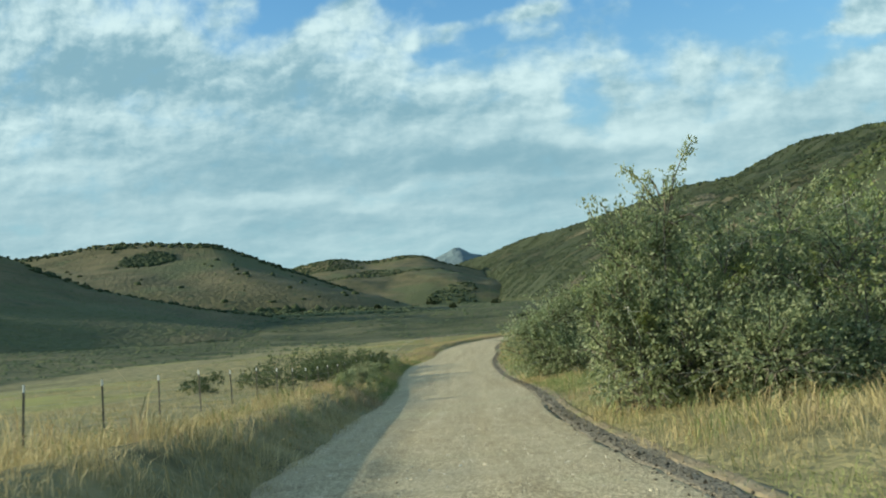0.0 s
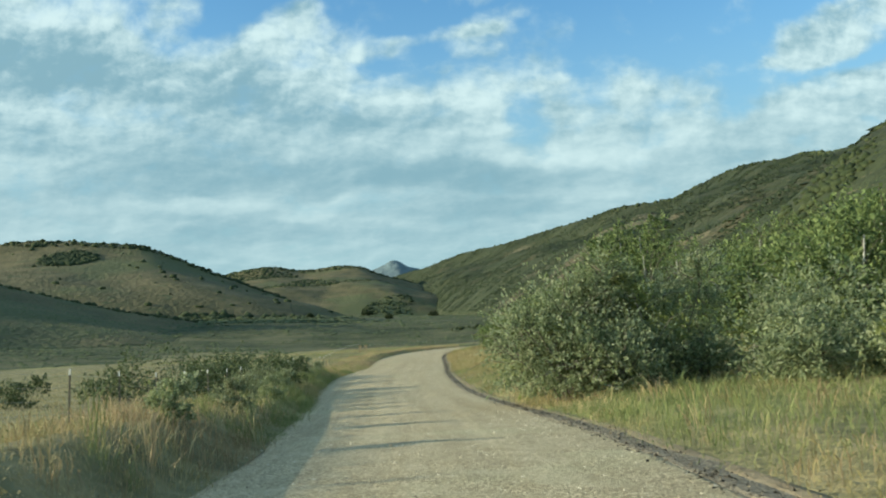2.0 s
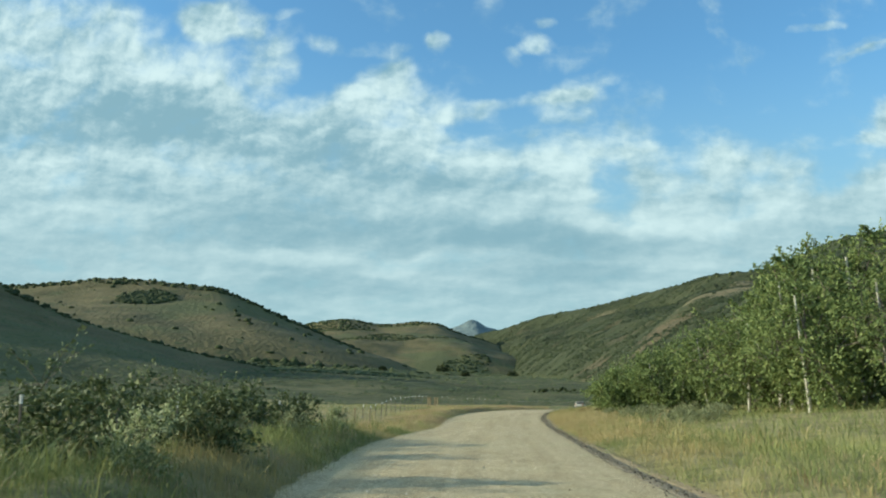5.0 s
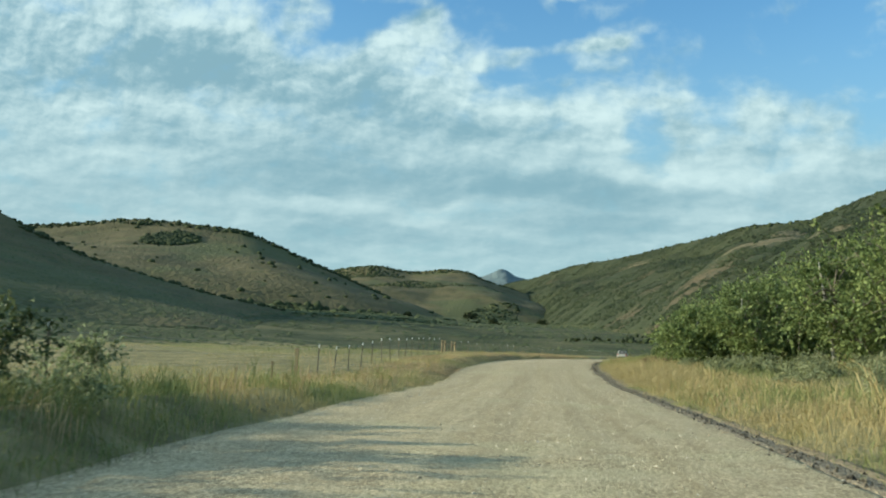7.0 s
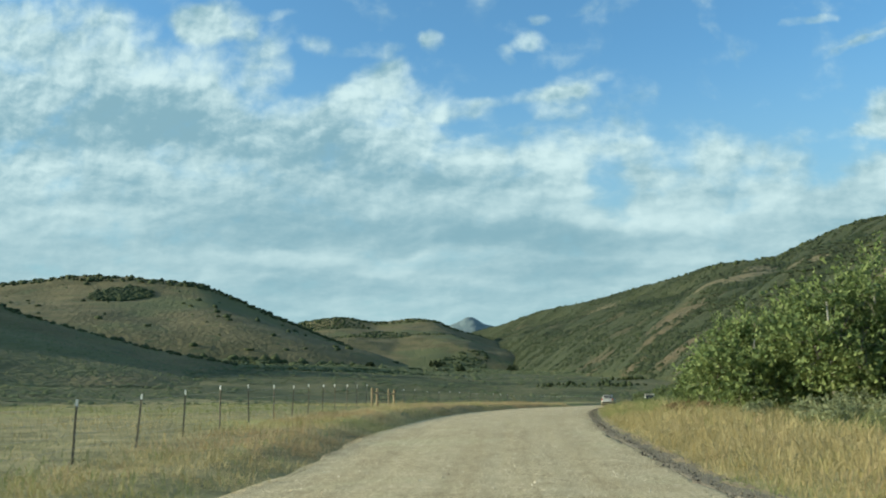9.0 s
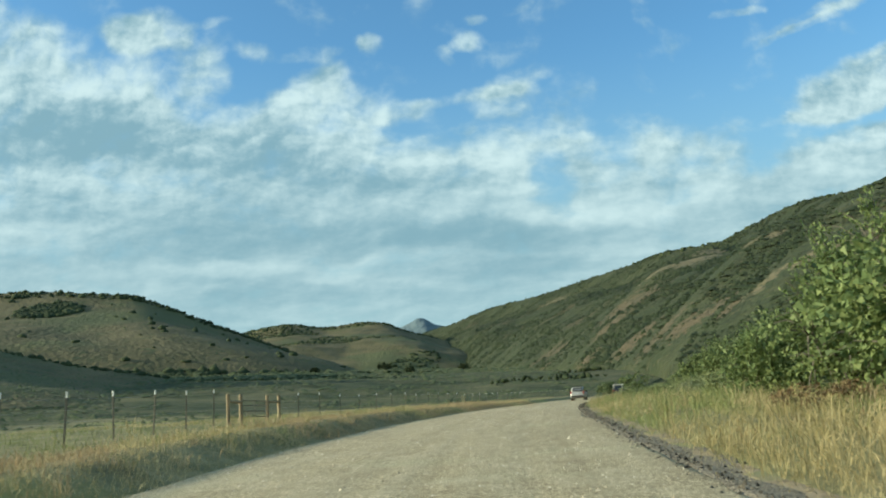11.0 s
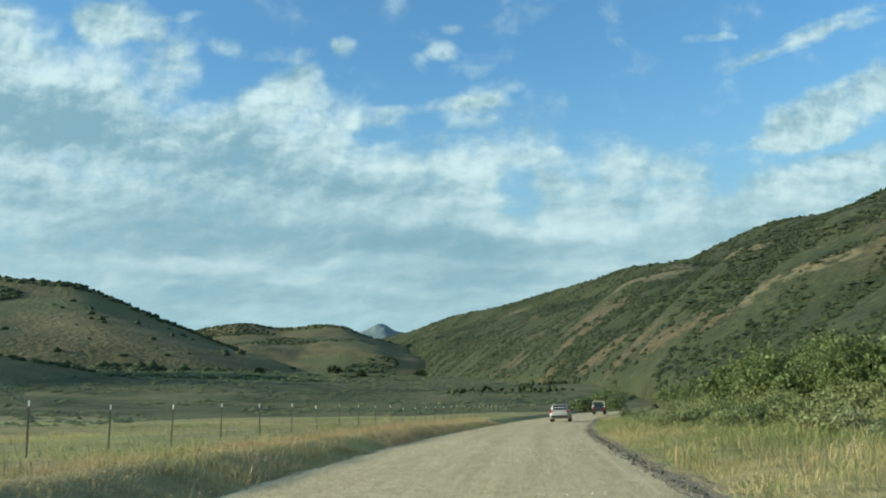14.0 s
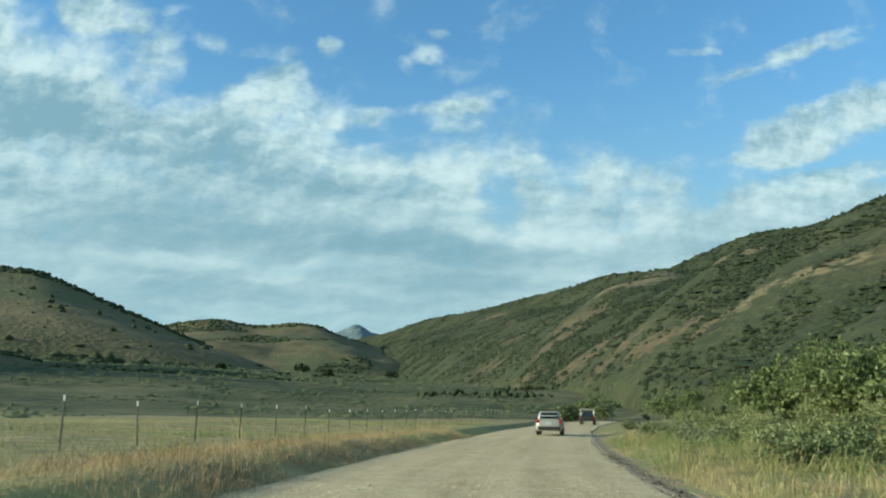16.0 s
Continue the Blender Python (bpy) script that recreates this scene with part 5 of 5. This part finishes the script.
# sage between the grove and the golden grass
for k, (bx, by, br, bh) in enumerate([(11.4, 129, 1.0, 1.0), (12.8, 127.5, 1.1, 1.2), (14.2, 129.5, 1.1, 1.2), (13.6, 125, 1.0, 1.1), (15.6, 126.5, 1.2, 1.3), (17.0, 128.5, 1.2, 1.3), (15.0, 122.5, 1.0, 1.1), (16.8, 121.0, 1.2, 1.3), (13.8, 119.0, 1.1, 1.2), (15.8, 116.5, 1.2, 1.3), (12.0, 132.5, 1.0, 1.1), (13.8, 133.5, 1.1, 1.2), (10.6, 134.5, 0.9, 0.9), (14.6, 112.5, 1.2, 1.3), (13.2, 109.0, 1.1, 1.2)]):
    plant("sagebrush", bx, by, br, br, bh, M_SAGE, "silvery sagebrush between grove and golden grass", "sagebrush", 1600, 0.05, 9, 6, 0.06, group=SAGE, seed=500 + k)
for k in range(34):
    by = spots.uniform(190, 250)
    bw = RIGHT_EDGE + spots.uniform(3.0, 9.5)
    br = spots.uniform(0.55, 0.95)
    bx = float(road_x(by)) + bw
    if 16 < bx < 24 and by < 199:
        continue
    mat, name, words = ((M_SAGE, "sagebrush", "silvery green sagebrush on the road bank"), (M_SNOW, "snowberry_bush", "low leafy shrub among dry grass on the bank"))[k % 2]
    plant(name, bx, by, br, br, br * spots.uniform(0.9, 1.3), mat, words, "sagebrush" if k % 2 == 0 else "shrub", 900, 0.06, 8, 4, 0.05, group=SAGE if k % 2 == 0 else "shrubs on the bank", seed=540 + k)
# a leafy thicket close to the road
for k, (bx, by, br, bh) in enumerate([(16.9, 192.6, 1.1, 0.9), (18.6, 193.4, 1.3, 1.15), (20.2, 191.4, 1.4, 1.25), (19.4, 196.4, 1.3, 1.2), (21.6, 197.4, 1.5, 1.4), (22.6, 193.6, 1.6, 1.5), (21.0, 188.0, 1.4, 1.3), (18.6, 187.4, 1.1, 1.0)]):
    plant("snowberry_bush", bx, by, br, br, bh, M_SNOW, "dense leafy dark green shrub on the bank", "shrub", 2600, 0.06, 10, 5, 0.06, group="shrubs on the bank", seed=420 + k)
# leafy trees in a row above the bank
for k, (bx, by, br, bh) in enumerate([(66.0, 308, 4.0, 8.0), (72.0, 304, 4.0, 8.5), (61.0, 313, 3.4, 6.0), (34.5, 222, 2.7, 5.6), (35.5, 225, 2.8, 5.8), (38.0, 219, 2.9, 6.2), (36.0, 214, 2.7, 5.8), (40.5, 223, 3.0, 6.4), (34.0, 208, 2.6, 5.4), (38.5, 207, 2.9, 6.2), (43.0, 215, 3.0, 6.6)]):
    plant("oak_bush", bx, by, br, br, bh, M_OAK_LEAF, "leafy green tree in a row above the bank", "tree", 6500, 0.11, 14, 4, 0.04, trunk=True, group="oaks on the slope", bark=M_BARK, seed=440 + k)
# leafy weeds on the left verge throw long shadows over the road
for k, (by, bd, br, bh) in enumerate([(35, 1.3, 0.6, 1.0), (41, 1.2, 0.6, 1.1), (47, 1.5, 0.7, 1.3), (53, 1.3, 0.7, 1.3), (57, 1.7, 0.8, 1.5), (60, 2.5, 0.9, 1.6), (64.5, 1.4, 0.8, 1.4), (71, 1.6, 0.8, 1.3), (79, 1.5, 0.8, 1.4), (86, 1.4, 0.8, 1.3)]):
    plant("roadside_weed", float(road_x(by) + left_edge(by)) - bd, by, br, br, bh, M_SAGE if k % 3 else M_WILLOW, "leafy grey-green weed on the road bank", "weed", 2200, 0.038, 8, 10, 0.05, group="weeds on the verge", seed=470 + k)

# bushes along the meadow fence
for k, (bx, by, br, bh) in enumerate([(-13.2, 61, 1.9, 3.0), (-10.6, 63, 1.7, 2.0), (-15.6, 64, 1.8, 1.9), (-8.9, 66, 1.5, 1.9), (-11.8, 68, 1.9, 2.6), (-18.5, 60, 1.6, 1.6), (-7.6, 70, 1.2, 1.5), (-9.8, 77, 1.7, 2.1), (-11.2, 81, 1.8, 2.2), (-8.7, 84, 1.3, 1.6), (-10.4, 88, 1.5, 1.8), (-13.5, 76, 1.9, 2.2), (-14.0, 86, 1.8, 2.1), (-11.6, 83.5, 2.1, 2.7), (-13.6, 81.0, 2.3, 3.0), (-12.4, 87.0, 2.1, 2.5), (-16.0, 84.0, 2.4, 3.2)]):
    plant("rose_bush", bx, by, br * 1.1, br * 1.1, bh * 1.15, M_SHADY, "dark green bush overgrowing the meadow fence", "bush", 2800, 0.065, 10, 5, 0.08, group="bushes along the fence", seed=340 + k)
# two lone bushes far out on the flats
for k, (bx, by, br, bh) in enumerate([(-24, 626, 5.0, 5.5), (-60, 600, 3.0, 3.0), (-8, 560, 3.4, 3.2), (22, 610, 4.0, 4.2)]):
    plant("juniper", bx, by, br, br, bh, M_OAK, "lone dark juniper out on the flats", "tree", 900, 0.5, 8, 0, 0.1, trunk=True, group="lone junipers", bark=M_BARK, seed=380 + k)


# ---- fence ----
def box(bm, sx, sy, sz, at=(0, 0, 0), bevel=0.0):
    made = bmesh.ops.create_cube(bm, size=1.0)["verts"]
    for v in made:
        v.co = Vector((v.co.x * sx + at[0], v.co.y * sy + at[1], v.co.z * sz + at[2]))
    if bevel:
        edges = list({e for v in made for e in v.link_edges})
        bmesh.ops.bevel(bm, geom=edges, offset=bevel, segments=2, affect="EDGES")


def steel_post_mesh(tall, white):
    """A T-section post, or only its painted top."""
    bm = bmesh.new()
    if white:
        box(bm, 0.052, 0.012, 0.15, (0, 0.001, tall - 0.073))
        box(bm, 0.013, 0.044, 0.15, (0, 0.02, tall - 0.073))
    else:
        box(bm, 0.046, 0.008, tall + 0.25, (0, 0, tall / 2 - 0.13))
        box(bm, 0.008, 0.036, tall + 0.25, (0, 0.022, tall / 2 - 0.13))
        for h in np.arange(0.2, tall - 0.2, 0.16):
            box(bm, 0.02, 0.012, 0.03, (0, -0.008, h))
    me = bpy.data.meshes.new("post")
    bm.to_mesh(me)
    bm.free()
    me.materials.append(M_WHITE if white else M_STEEL)
    return me


fence = thing("wire_fence", (0, 0, 0), "steel post and wire fence along the meadow", "fence")
POST_ME, TOP_ME = steel_post_mesh(1.42, False), steel_post_mesh(1.42, True)
post_rng = np.random.default_rng(9)
WOOD_Y = [107.6, 159.8, 161.5, 165.6, 167.6]
post_y = [float(v) for v in np.concatenate([np.arange(1.9, 90, 3.97), np.arange(111.3, 134, 3.5), np.arange(135.9, 158.5, 3.15), np.arange(171.2, 330, 4.1)])]
for y in post_y:
    x = float(fence_x(y))
    post = new("post", POST_ME)
    post.parent = fence
    z = float(land(x, y)) + post_rng.normal(0, 0.03)
    post.matrix_basis = pose(x, y, z, post_rng.normal(0, 1.6), post_rng.normal(0, 1.6), 90 + post_rng.normal(0, 6))
    top = new("painted_top", TOP_ME)
    top.parent = post
    top["label"] = "white painted top"
ys = np.array(sorted(post_y + WOOD_Y))
for h in (0.35, 0.65, 0.95, 1.25):
    runs = ys[(ys < 161.6) | (ys > 165.5)]
    for run in (runs[runs < 161.6], runs[runs > 165.5]):
        fine_y = np.concatenate([np.linspace(a, b, 4)[:-1] for a, b in zip(run[:-1], run[1:])] + [run[-1:]])
        fx = fence_x(fine_y) + 0.03
        sag = 0.02 * np.sin(np.arange(len(fine_y)) * 2 * np.pi / 3) ** 2
        pts = np.stack([fx, fine_y, np.interp(fine_y, ys, land(fence_x(ys), ys)) + h - sag], 1)
        mesh_of("wire", *tube(pts, 0.0025, 0.0025, 3), M_WIRE, fence)


def wood_post(parent, x, y, tall, thick, lean=0.0, square=False):
    bm = bmesh.new()
    if square:
        box(bm, thick, thick, tall + 0.3, (0, 0, tall / 2 - 0.15), 0.012)
    else:
        bmesh.ops.create_cone(bm, cap_ends=True, segments=12, radius1=thick * 0.52, radius2=thick * 0.47, depth=tall + 0.3)
        bmesh.ops.translate(bm, verts=bm.verts, vec=(0, 0, tall / 2 - 0.15))
        bmesh.ops.bevel(bm, geom=[e for e in bm.edges if abs(e.verts[0].co.z - e.verts[1].co.z) < 0.01], offset=0.01, segments=2, affect="EDGES")
    ob = part("wood_post", bm, M_WOOD, parent)
    ob.matrix_basis = pose(x, y, float(land(x, y)), lean, 0, 8)
    return ob


lone = thing("wooden_post", (float(fence_x(107.6)), 107.6, float(land(float(fence_x(107.6)), 107.6))), "square pale wooden post in the fence line", "post")
bm = bmesh.new()
box(bm, 0.13, 0.13, 1.5, (0, 0, 0.5), 0.012)
part("shaft", bm, M_WOOD, lone)
stub = thing("fence_stake", (float(fence_x(104.2)), 104.2, float(land(float(fence_x(104.2)), 104.2))), "short weathered wooden stake in the fence line", "post")
bm = bmesh.new()
box(bm, 0.07, 0.06, 0.95, (0, 0, 0.22), 0.012)
part("shaft", bm, M_WOOD, stub)
gate = thing("field_gate", (0, 0, 0), "wooden gate posts with braces and a low pipe gate", "gate")
gz = []
for y in WOOD_Y[1:]:
    x = float(fence_x(y))
    wood_post(gate, x, y, 1.28, 0.17, 2.0 if y < 160 else -1.0)
    gz.append((x, y, float(land(x, y))))


def rail(name, a, b, ha, hb, r, mat, parent):
    (x0, y0, z0), (x1, y1, z1) = a, b
    return mesh_of(name, *tube([(x0, y0, z0 + ha), ((x0 + x1) / 2, (y0 + y1) / 2, (z0 + z1 + ha + hb) / 2), (x1, y1, z1 + hb)], r, r, 8), mat, parent)


rail("brace", gz[0], gz[1], 0.95, 0.95, 0.06, M_WOOD, gate)
rail("brace", gz[2], gz[3], 0.95, 0.95, 0.06, M_WOOD, gate)
leaf_gate = gz[1], gz[2]
for h in (0.3, 0.55, 0.8, 1.02):
    rail("gate_rail", *leaf_gate, h, h - 0.03, 0.02, M_STEEL, gate)
for t in (0.06, 0.5, 0.94):
    q = tuple(a + (b - a) * t for a, b in zip(*leaf_gate))
    mesh_of("gate_stile", *tube([(q[0], q[1], q[2] + 0.28), (q[0], q[1], q[2] + 0.65), (q[0], q[1], q[2] + 1.03)], 0.018, 0.018, 8), M_STEEL, gate)


# ---- vehicles ----
M_SILVER = plain("silver_car_paint", (0.40, 0.39, 0.345), 0.4, 0.3)
M_DARK_PAINT = plain("dark_truck_paint", (0.03, 0.032, 0.035), 0.35, 0.2)
M_GLASS = plain("dark_car_glass", (0.012, 0.014, 0.016), 0.08, 0.0, 0.8)
M_RUBBER = plain("dusty_tyre_rubber", (0.05, 0.047, 0.042), 0.9)
M_RIM = plain("wheel_alloy", (0.45, 0.45, 0.44), 0.35, 0.8)
M_TRIM = plain("black_trim_plastic", (0.025, 0.025, 0.026), 0.6)
M_RED = plain("red_lamp_plastic", (0.35, 0.02, 0.015), 0.25)
M_LAMP = plain("clear_lamp_plastic", (0.75, 0.75, 0.72), 0.2)
M_PLATE = plain("plate_enamel", (0.7, 0.7, 0.68), 0.4)
M_BAR = plain("plate_ink", (0.08, 0.09, 0.2), 0.6)
M_RACK = plain("pale_rack_steel", (0.55, 0.54, 0.5), 0.5, 0.3)


def rounded(hw, y0, y1, z, r, n=5):
    """A rounded rectangle at height z, as points."""
    out = []
    for cx, cy, a0 in ((hw - r, y1 - r, 0), (-hw + r, y1 - r, 90), (-hw + r, y0 + r, 180), (hw - r, y0 + r, 270)):
        for k in range(n):
            a = radians(a0 + 90 * k / (n - 1))
            out.append((cx + r * math.cos(a), cy + r * math.sin(a), z))
    return out


def shell(rings):
    """A closed skin lofted through rings of equal count, capped at both ends."""
    bm = bmesh.new()
    rows = [[bm.verts.new(p) for p in ring] for ring in rings]
    for a, b in zip(rows[:-1], rows[1:]):
        for i in range(len(a)):
            j = (i + 1) % len(a)
            bm.faces.new((a[i], a[j], b[j], b[i]))
    bm.faces.new(rows[0][::-1])
    bm.faces.new(rows[-1])
    bmesh.ops.recalc_face_normals(bm, faces=bm.faces)
    for f in bm.faces:
        f.smooth = len(f.verts) == 4
    return bm


def panel(corners, lift):
    """A thin slab on four corners, standing off along its normal."""
    bm = bmesh.new()
    c = [Vector(p) for p in corners]
    nrm = (c[1] - c[0]).cross(c[3] - c[0]).normalized()
    lo, hi = [bm.verts.new(p - nrm * 0.03) for p in c], [bm.verts.new(p + nrm * lift) for p in c]
    bm.faces.new(hi)
    bm.faces.new(lo[::-1])
    for i in range(4):
        j = (i + 1) % 4
        bm.faces.new((lo[i], lo[j], hi[j], hi[i]))
    return bm


def wheel(parent, x, y, r, wide):
    bm = bmesh.new()
    prof = [(r * 0.62, -wide / 2), (r * 0.93, -wide / 2), (r, -wide / 2 + 0.03), (r, wide / 2 - 0.03), (r * 0.93, wide / 2), (r * 0.62, wide / 2)]
    n = 24
    rows = [[bm.verts.new((h, q * math.cos(2 * math.pi * k / n), q * math.sin(2 * math.pi * k / n))) for q, h in prof] for k in range(n)]
    for k in range(n):
        a, b = rows[k], rows[(k + 1) % n]
        for i in range(len(prof)):
            j = (i + 1) % len(prof)
            bm.faces.new((a[i], b[i], b[j], a[j]))
    bmesh.ops.recalc_face_normals(bm, faces=bm.faces)
    w = new("wheel")
    w.parent = parent
    w.matrix_basis = pose(x, y, r)
    part("tyre", bm, M_RUBBER, w)
    bm = bmesh.new()
    bmesh.ops.create_cone(bm, cap_ends=True, segments=20, radius1=r * 0.62, radius2=r * 0.62, depth=wide * 0.8, matrix=Matrix.Rotation(radians(90), 4, "Y"))
    for k in range(5):
        a = 2 * math.pi * k / 5
        made = bmesh.ops.create_cube(bm, size=1.0)["verts"]
        for v in made:
            p = Vector((v.co.x * wide * 0.9, v.co.y * 0.05, v.co.z * r * 0.5 + r * 0.3))
            v.co = Matrix.Rotation(a, 4, "X") @ p
    part("rim", bm, M_RIM, w, "grey alloy rim")
    return w


def suv(x, y, turn):
    car = thing("car", (x, y, float(road_top(np.array(x), np.array(y)))), "silver-white crossover car on the dusty gravel road", "car", turn=turn)
    low = [rounded(0.82, -2.10, 2.15, 0.28, 0.22), rounded(0.89, -2.22, 2.25, 0.42, 0.28), rounded(0.91, -2.25, 2.28, 0.62, 0.30), rounded(0.91, -2.24, 2.24, 0.80, 0.32), rounded(0.87, -2.18, 2.05, 0.96, 0.36), rounded(0.80, -2.12, 1.75, 1.02, 0.36)]
    part("body", shell(low), M_SILVER, car)
    top = [rounded(0.80, -2.12, 1.10, 1.00, 0.25), rounded(0.74, -1.98, 0.62, 1.28, 0.24), rounded(0.68, -1.80, 0.30, 1.50, 0.24), rounded(0.60, -1.66, 0.05, 1.58, 0.26)]
    part("cabin", shell(top), M_SILVER, car)
    part("rear_window", panel([(-0.60, -2.075, 1.08), (0.60, -2.075, 1.08), (0.55, -1.84, 1.46), (-0.55, -1.84, 1.46)], 0.02), M_GLASS, car, "dark tinted rear window")
    part("windscreen", panel([(0.62, 0.98, 1.08), (-0.62, 0.98, 1.08), (-0.55, 0.34, 1.47), (0.55, 0.34, 1.47)], 0.02), M_GLASS, car)
    for s in (-1, 1):
        a = [(s * 0.785, -1.75, 1.07), (s * 0.785, 0.70, 1.07), (s * 0.70, 0.25, 1.44), (s * 0.70, -1.60, 1.44)]
        part("side_window", panel(a if s > 0 else a[::-1], 0.012), M_GLASS, car)
        bm = bmesh.new()
        box(bm, 0.20, 0.05, 0.24, (s * 0.76, -2.21, 0.90), 0.02)
        part("tail_light", bm, M_RED, car, "red tail light")
        bm = bmesh.new()
        box(bm, 0.30, 0.06, 0.12, (s * 0.62, 2.20, 0.76), 0.02)
        part("headlight", bm, M_LAMP, car)
        bm = bmesh.new()
        box(bm, 0.20, 0.12, 0.14, (s * 0.97, 0.62, 1.08), 0.035)
        box(bm, 0.10, 0.04, 0.04, (s * 0.85, 0.64, 1.04))
        part("wing_mirror", bm, M_TRIM, car)
        mesh_of("roof_rail", *tube([(s * 0.56, -1.55, 1.56), (s * 0.57, -1.45, 1.63), (s * 0.57, -0.6, 1.65), (s * 0.57, -0.05, 1.63), (s * 0.56, 0.05, 1.55)], 0.018, 0.018, 6), M_TRIM, car)
        for yy in (-1.36, 1.36):
            wheel(car, s * 0.80, yy, 0.34, 0.22)
    for yy in (-1.25, -0.35):
        mesh_of("roof_bar", *tube([(-0.57, yy, 1.65), (0, yy, 1.67), (0.57, yy, 1.65)], 0.016, 0.016, 6), M_TRIM, car)
    bm = bmesh.new()
    box(bm, 1.50, 0.10, 0.20, (0, -2.24, 0.46), 0.03)
    part("bumper", bm, M_TRIM, car, "black lower bumper")
    bm = bmesh.new()
    box(bm, 0.32, 0.015, 0.16, (0, -2.262, 0.74), 0.005)
    plate = part("number_plate", bm, M_PLATE, car)
    bm = bmesh.new()
    box(bm, 0.22, 0.006, 0.05, (0, -2.272, 0.735))
    part("bars", bm, M_BAR, plate)
    bm = bmesh.new()
    box(bm, 1.10, 0.10, 0.03, (0, -1.78, 1.545), 0.01)
    part("spoiler", bm, M_SILVER, car)
    return car


def pickup(x, y, turn):
    truck = thing("pickup_truck", (x, y, float(road_top(np.array(x), np.array(y)))), "dark pickup truck with a pale ladder rack on the road", "truck", turn=turn)
    low = [rounded(0.88, -2.6, 2.6, 0.45, 0.15), rounded(0.95, -2.65, 2.65, 0.62, 0.18), rounded(0.95, -2.65, 2.62, 0.95, 0.18), rounded(0.92, -2.62, 2.5, 1.06, 0.18)]
    part("body", shell(low), M_DARK_PAINT, truck)
    top = [rounded(0.88, -0.5, 1.45, 1.04, 0.15), rounded(0.80, -0.45, 1.0, 1.45, 0.16), rounded(0.72, -0.40, 0.75, 1.72, 0.18)]
    part("cab", shell(top), M_DARK_PAINT, truck)
    part("rear_window", panel([(-0.62, -0.485, 1.15), (0.62, -0.485, 1.15), (0.58, -0.43, 1.58), (-0.58, -0.43, 1.58)], 0.015), M_GLASS, truck)
    part("windscreen", panel([(0.68, 1.36, 1.12), (-0.68, 1.36, 1.12), (-0.62, 0.86, 1.6), (0.62, 0.86, 1.6)], 0.015), M_GLASS, truck)
    for s in (-1, 1):
        for yy in (-1.7, 1.7):
            wheel(truck, s * 0.82, yy, 0.38, 0.25)
        bm = bmesh.new()
        box(bm, 0.16, 0.05, 0.3, (s * 0.82, -2.64, 0.85), 0.02)
        part("tail_light", bm, M_RED, truck, "red tail light")
        for yy in (-2.45, -0.65):
            mesh_of("rack_upright", *tube([(s * 0.86, yy, 1.04), (s * 0.86, yy, 1.5), (s * 0.84, yy, 1.95)], 0.03, 0.03, 6), M_RACK, truck)
        mesh_of("rack_rail", *tube([(s * 0.84, -2.5, 1.95), (s * 0.84, -0.5, 1.95), (s * 0.84, 0.9, 1.95)], 0.03, 0.03, 6), M_RACK, truck)
    for yy in (-2.45, -0.65, 0.8):
        mesh_of("rack_bar", *tube([(-0.84, yy, 1.97), (0, yy, 1.97), (0.84, yy, 1.97)], 0.03, 0.03, 6), M_RACK, truck)
    bm = bmesh.new()
    box(bm, 1.7, 0.12, 0.18, (0, -2.7, 0.55), 0.03)
    part("bumper", bm, M_TRIM, truck)
    return truck


suv(19.6, 232.8, -14.5)
pickup(36.6, 287.5, -17.5)
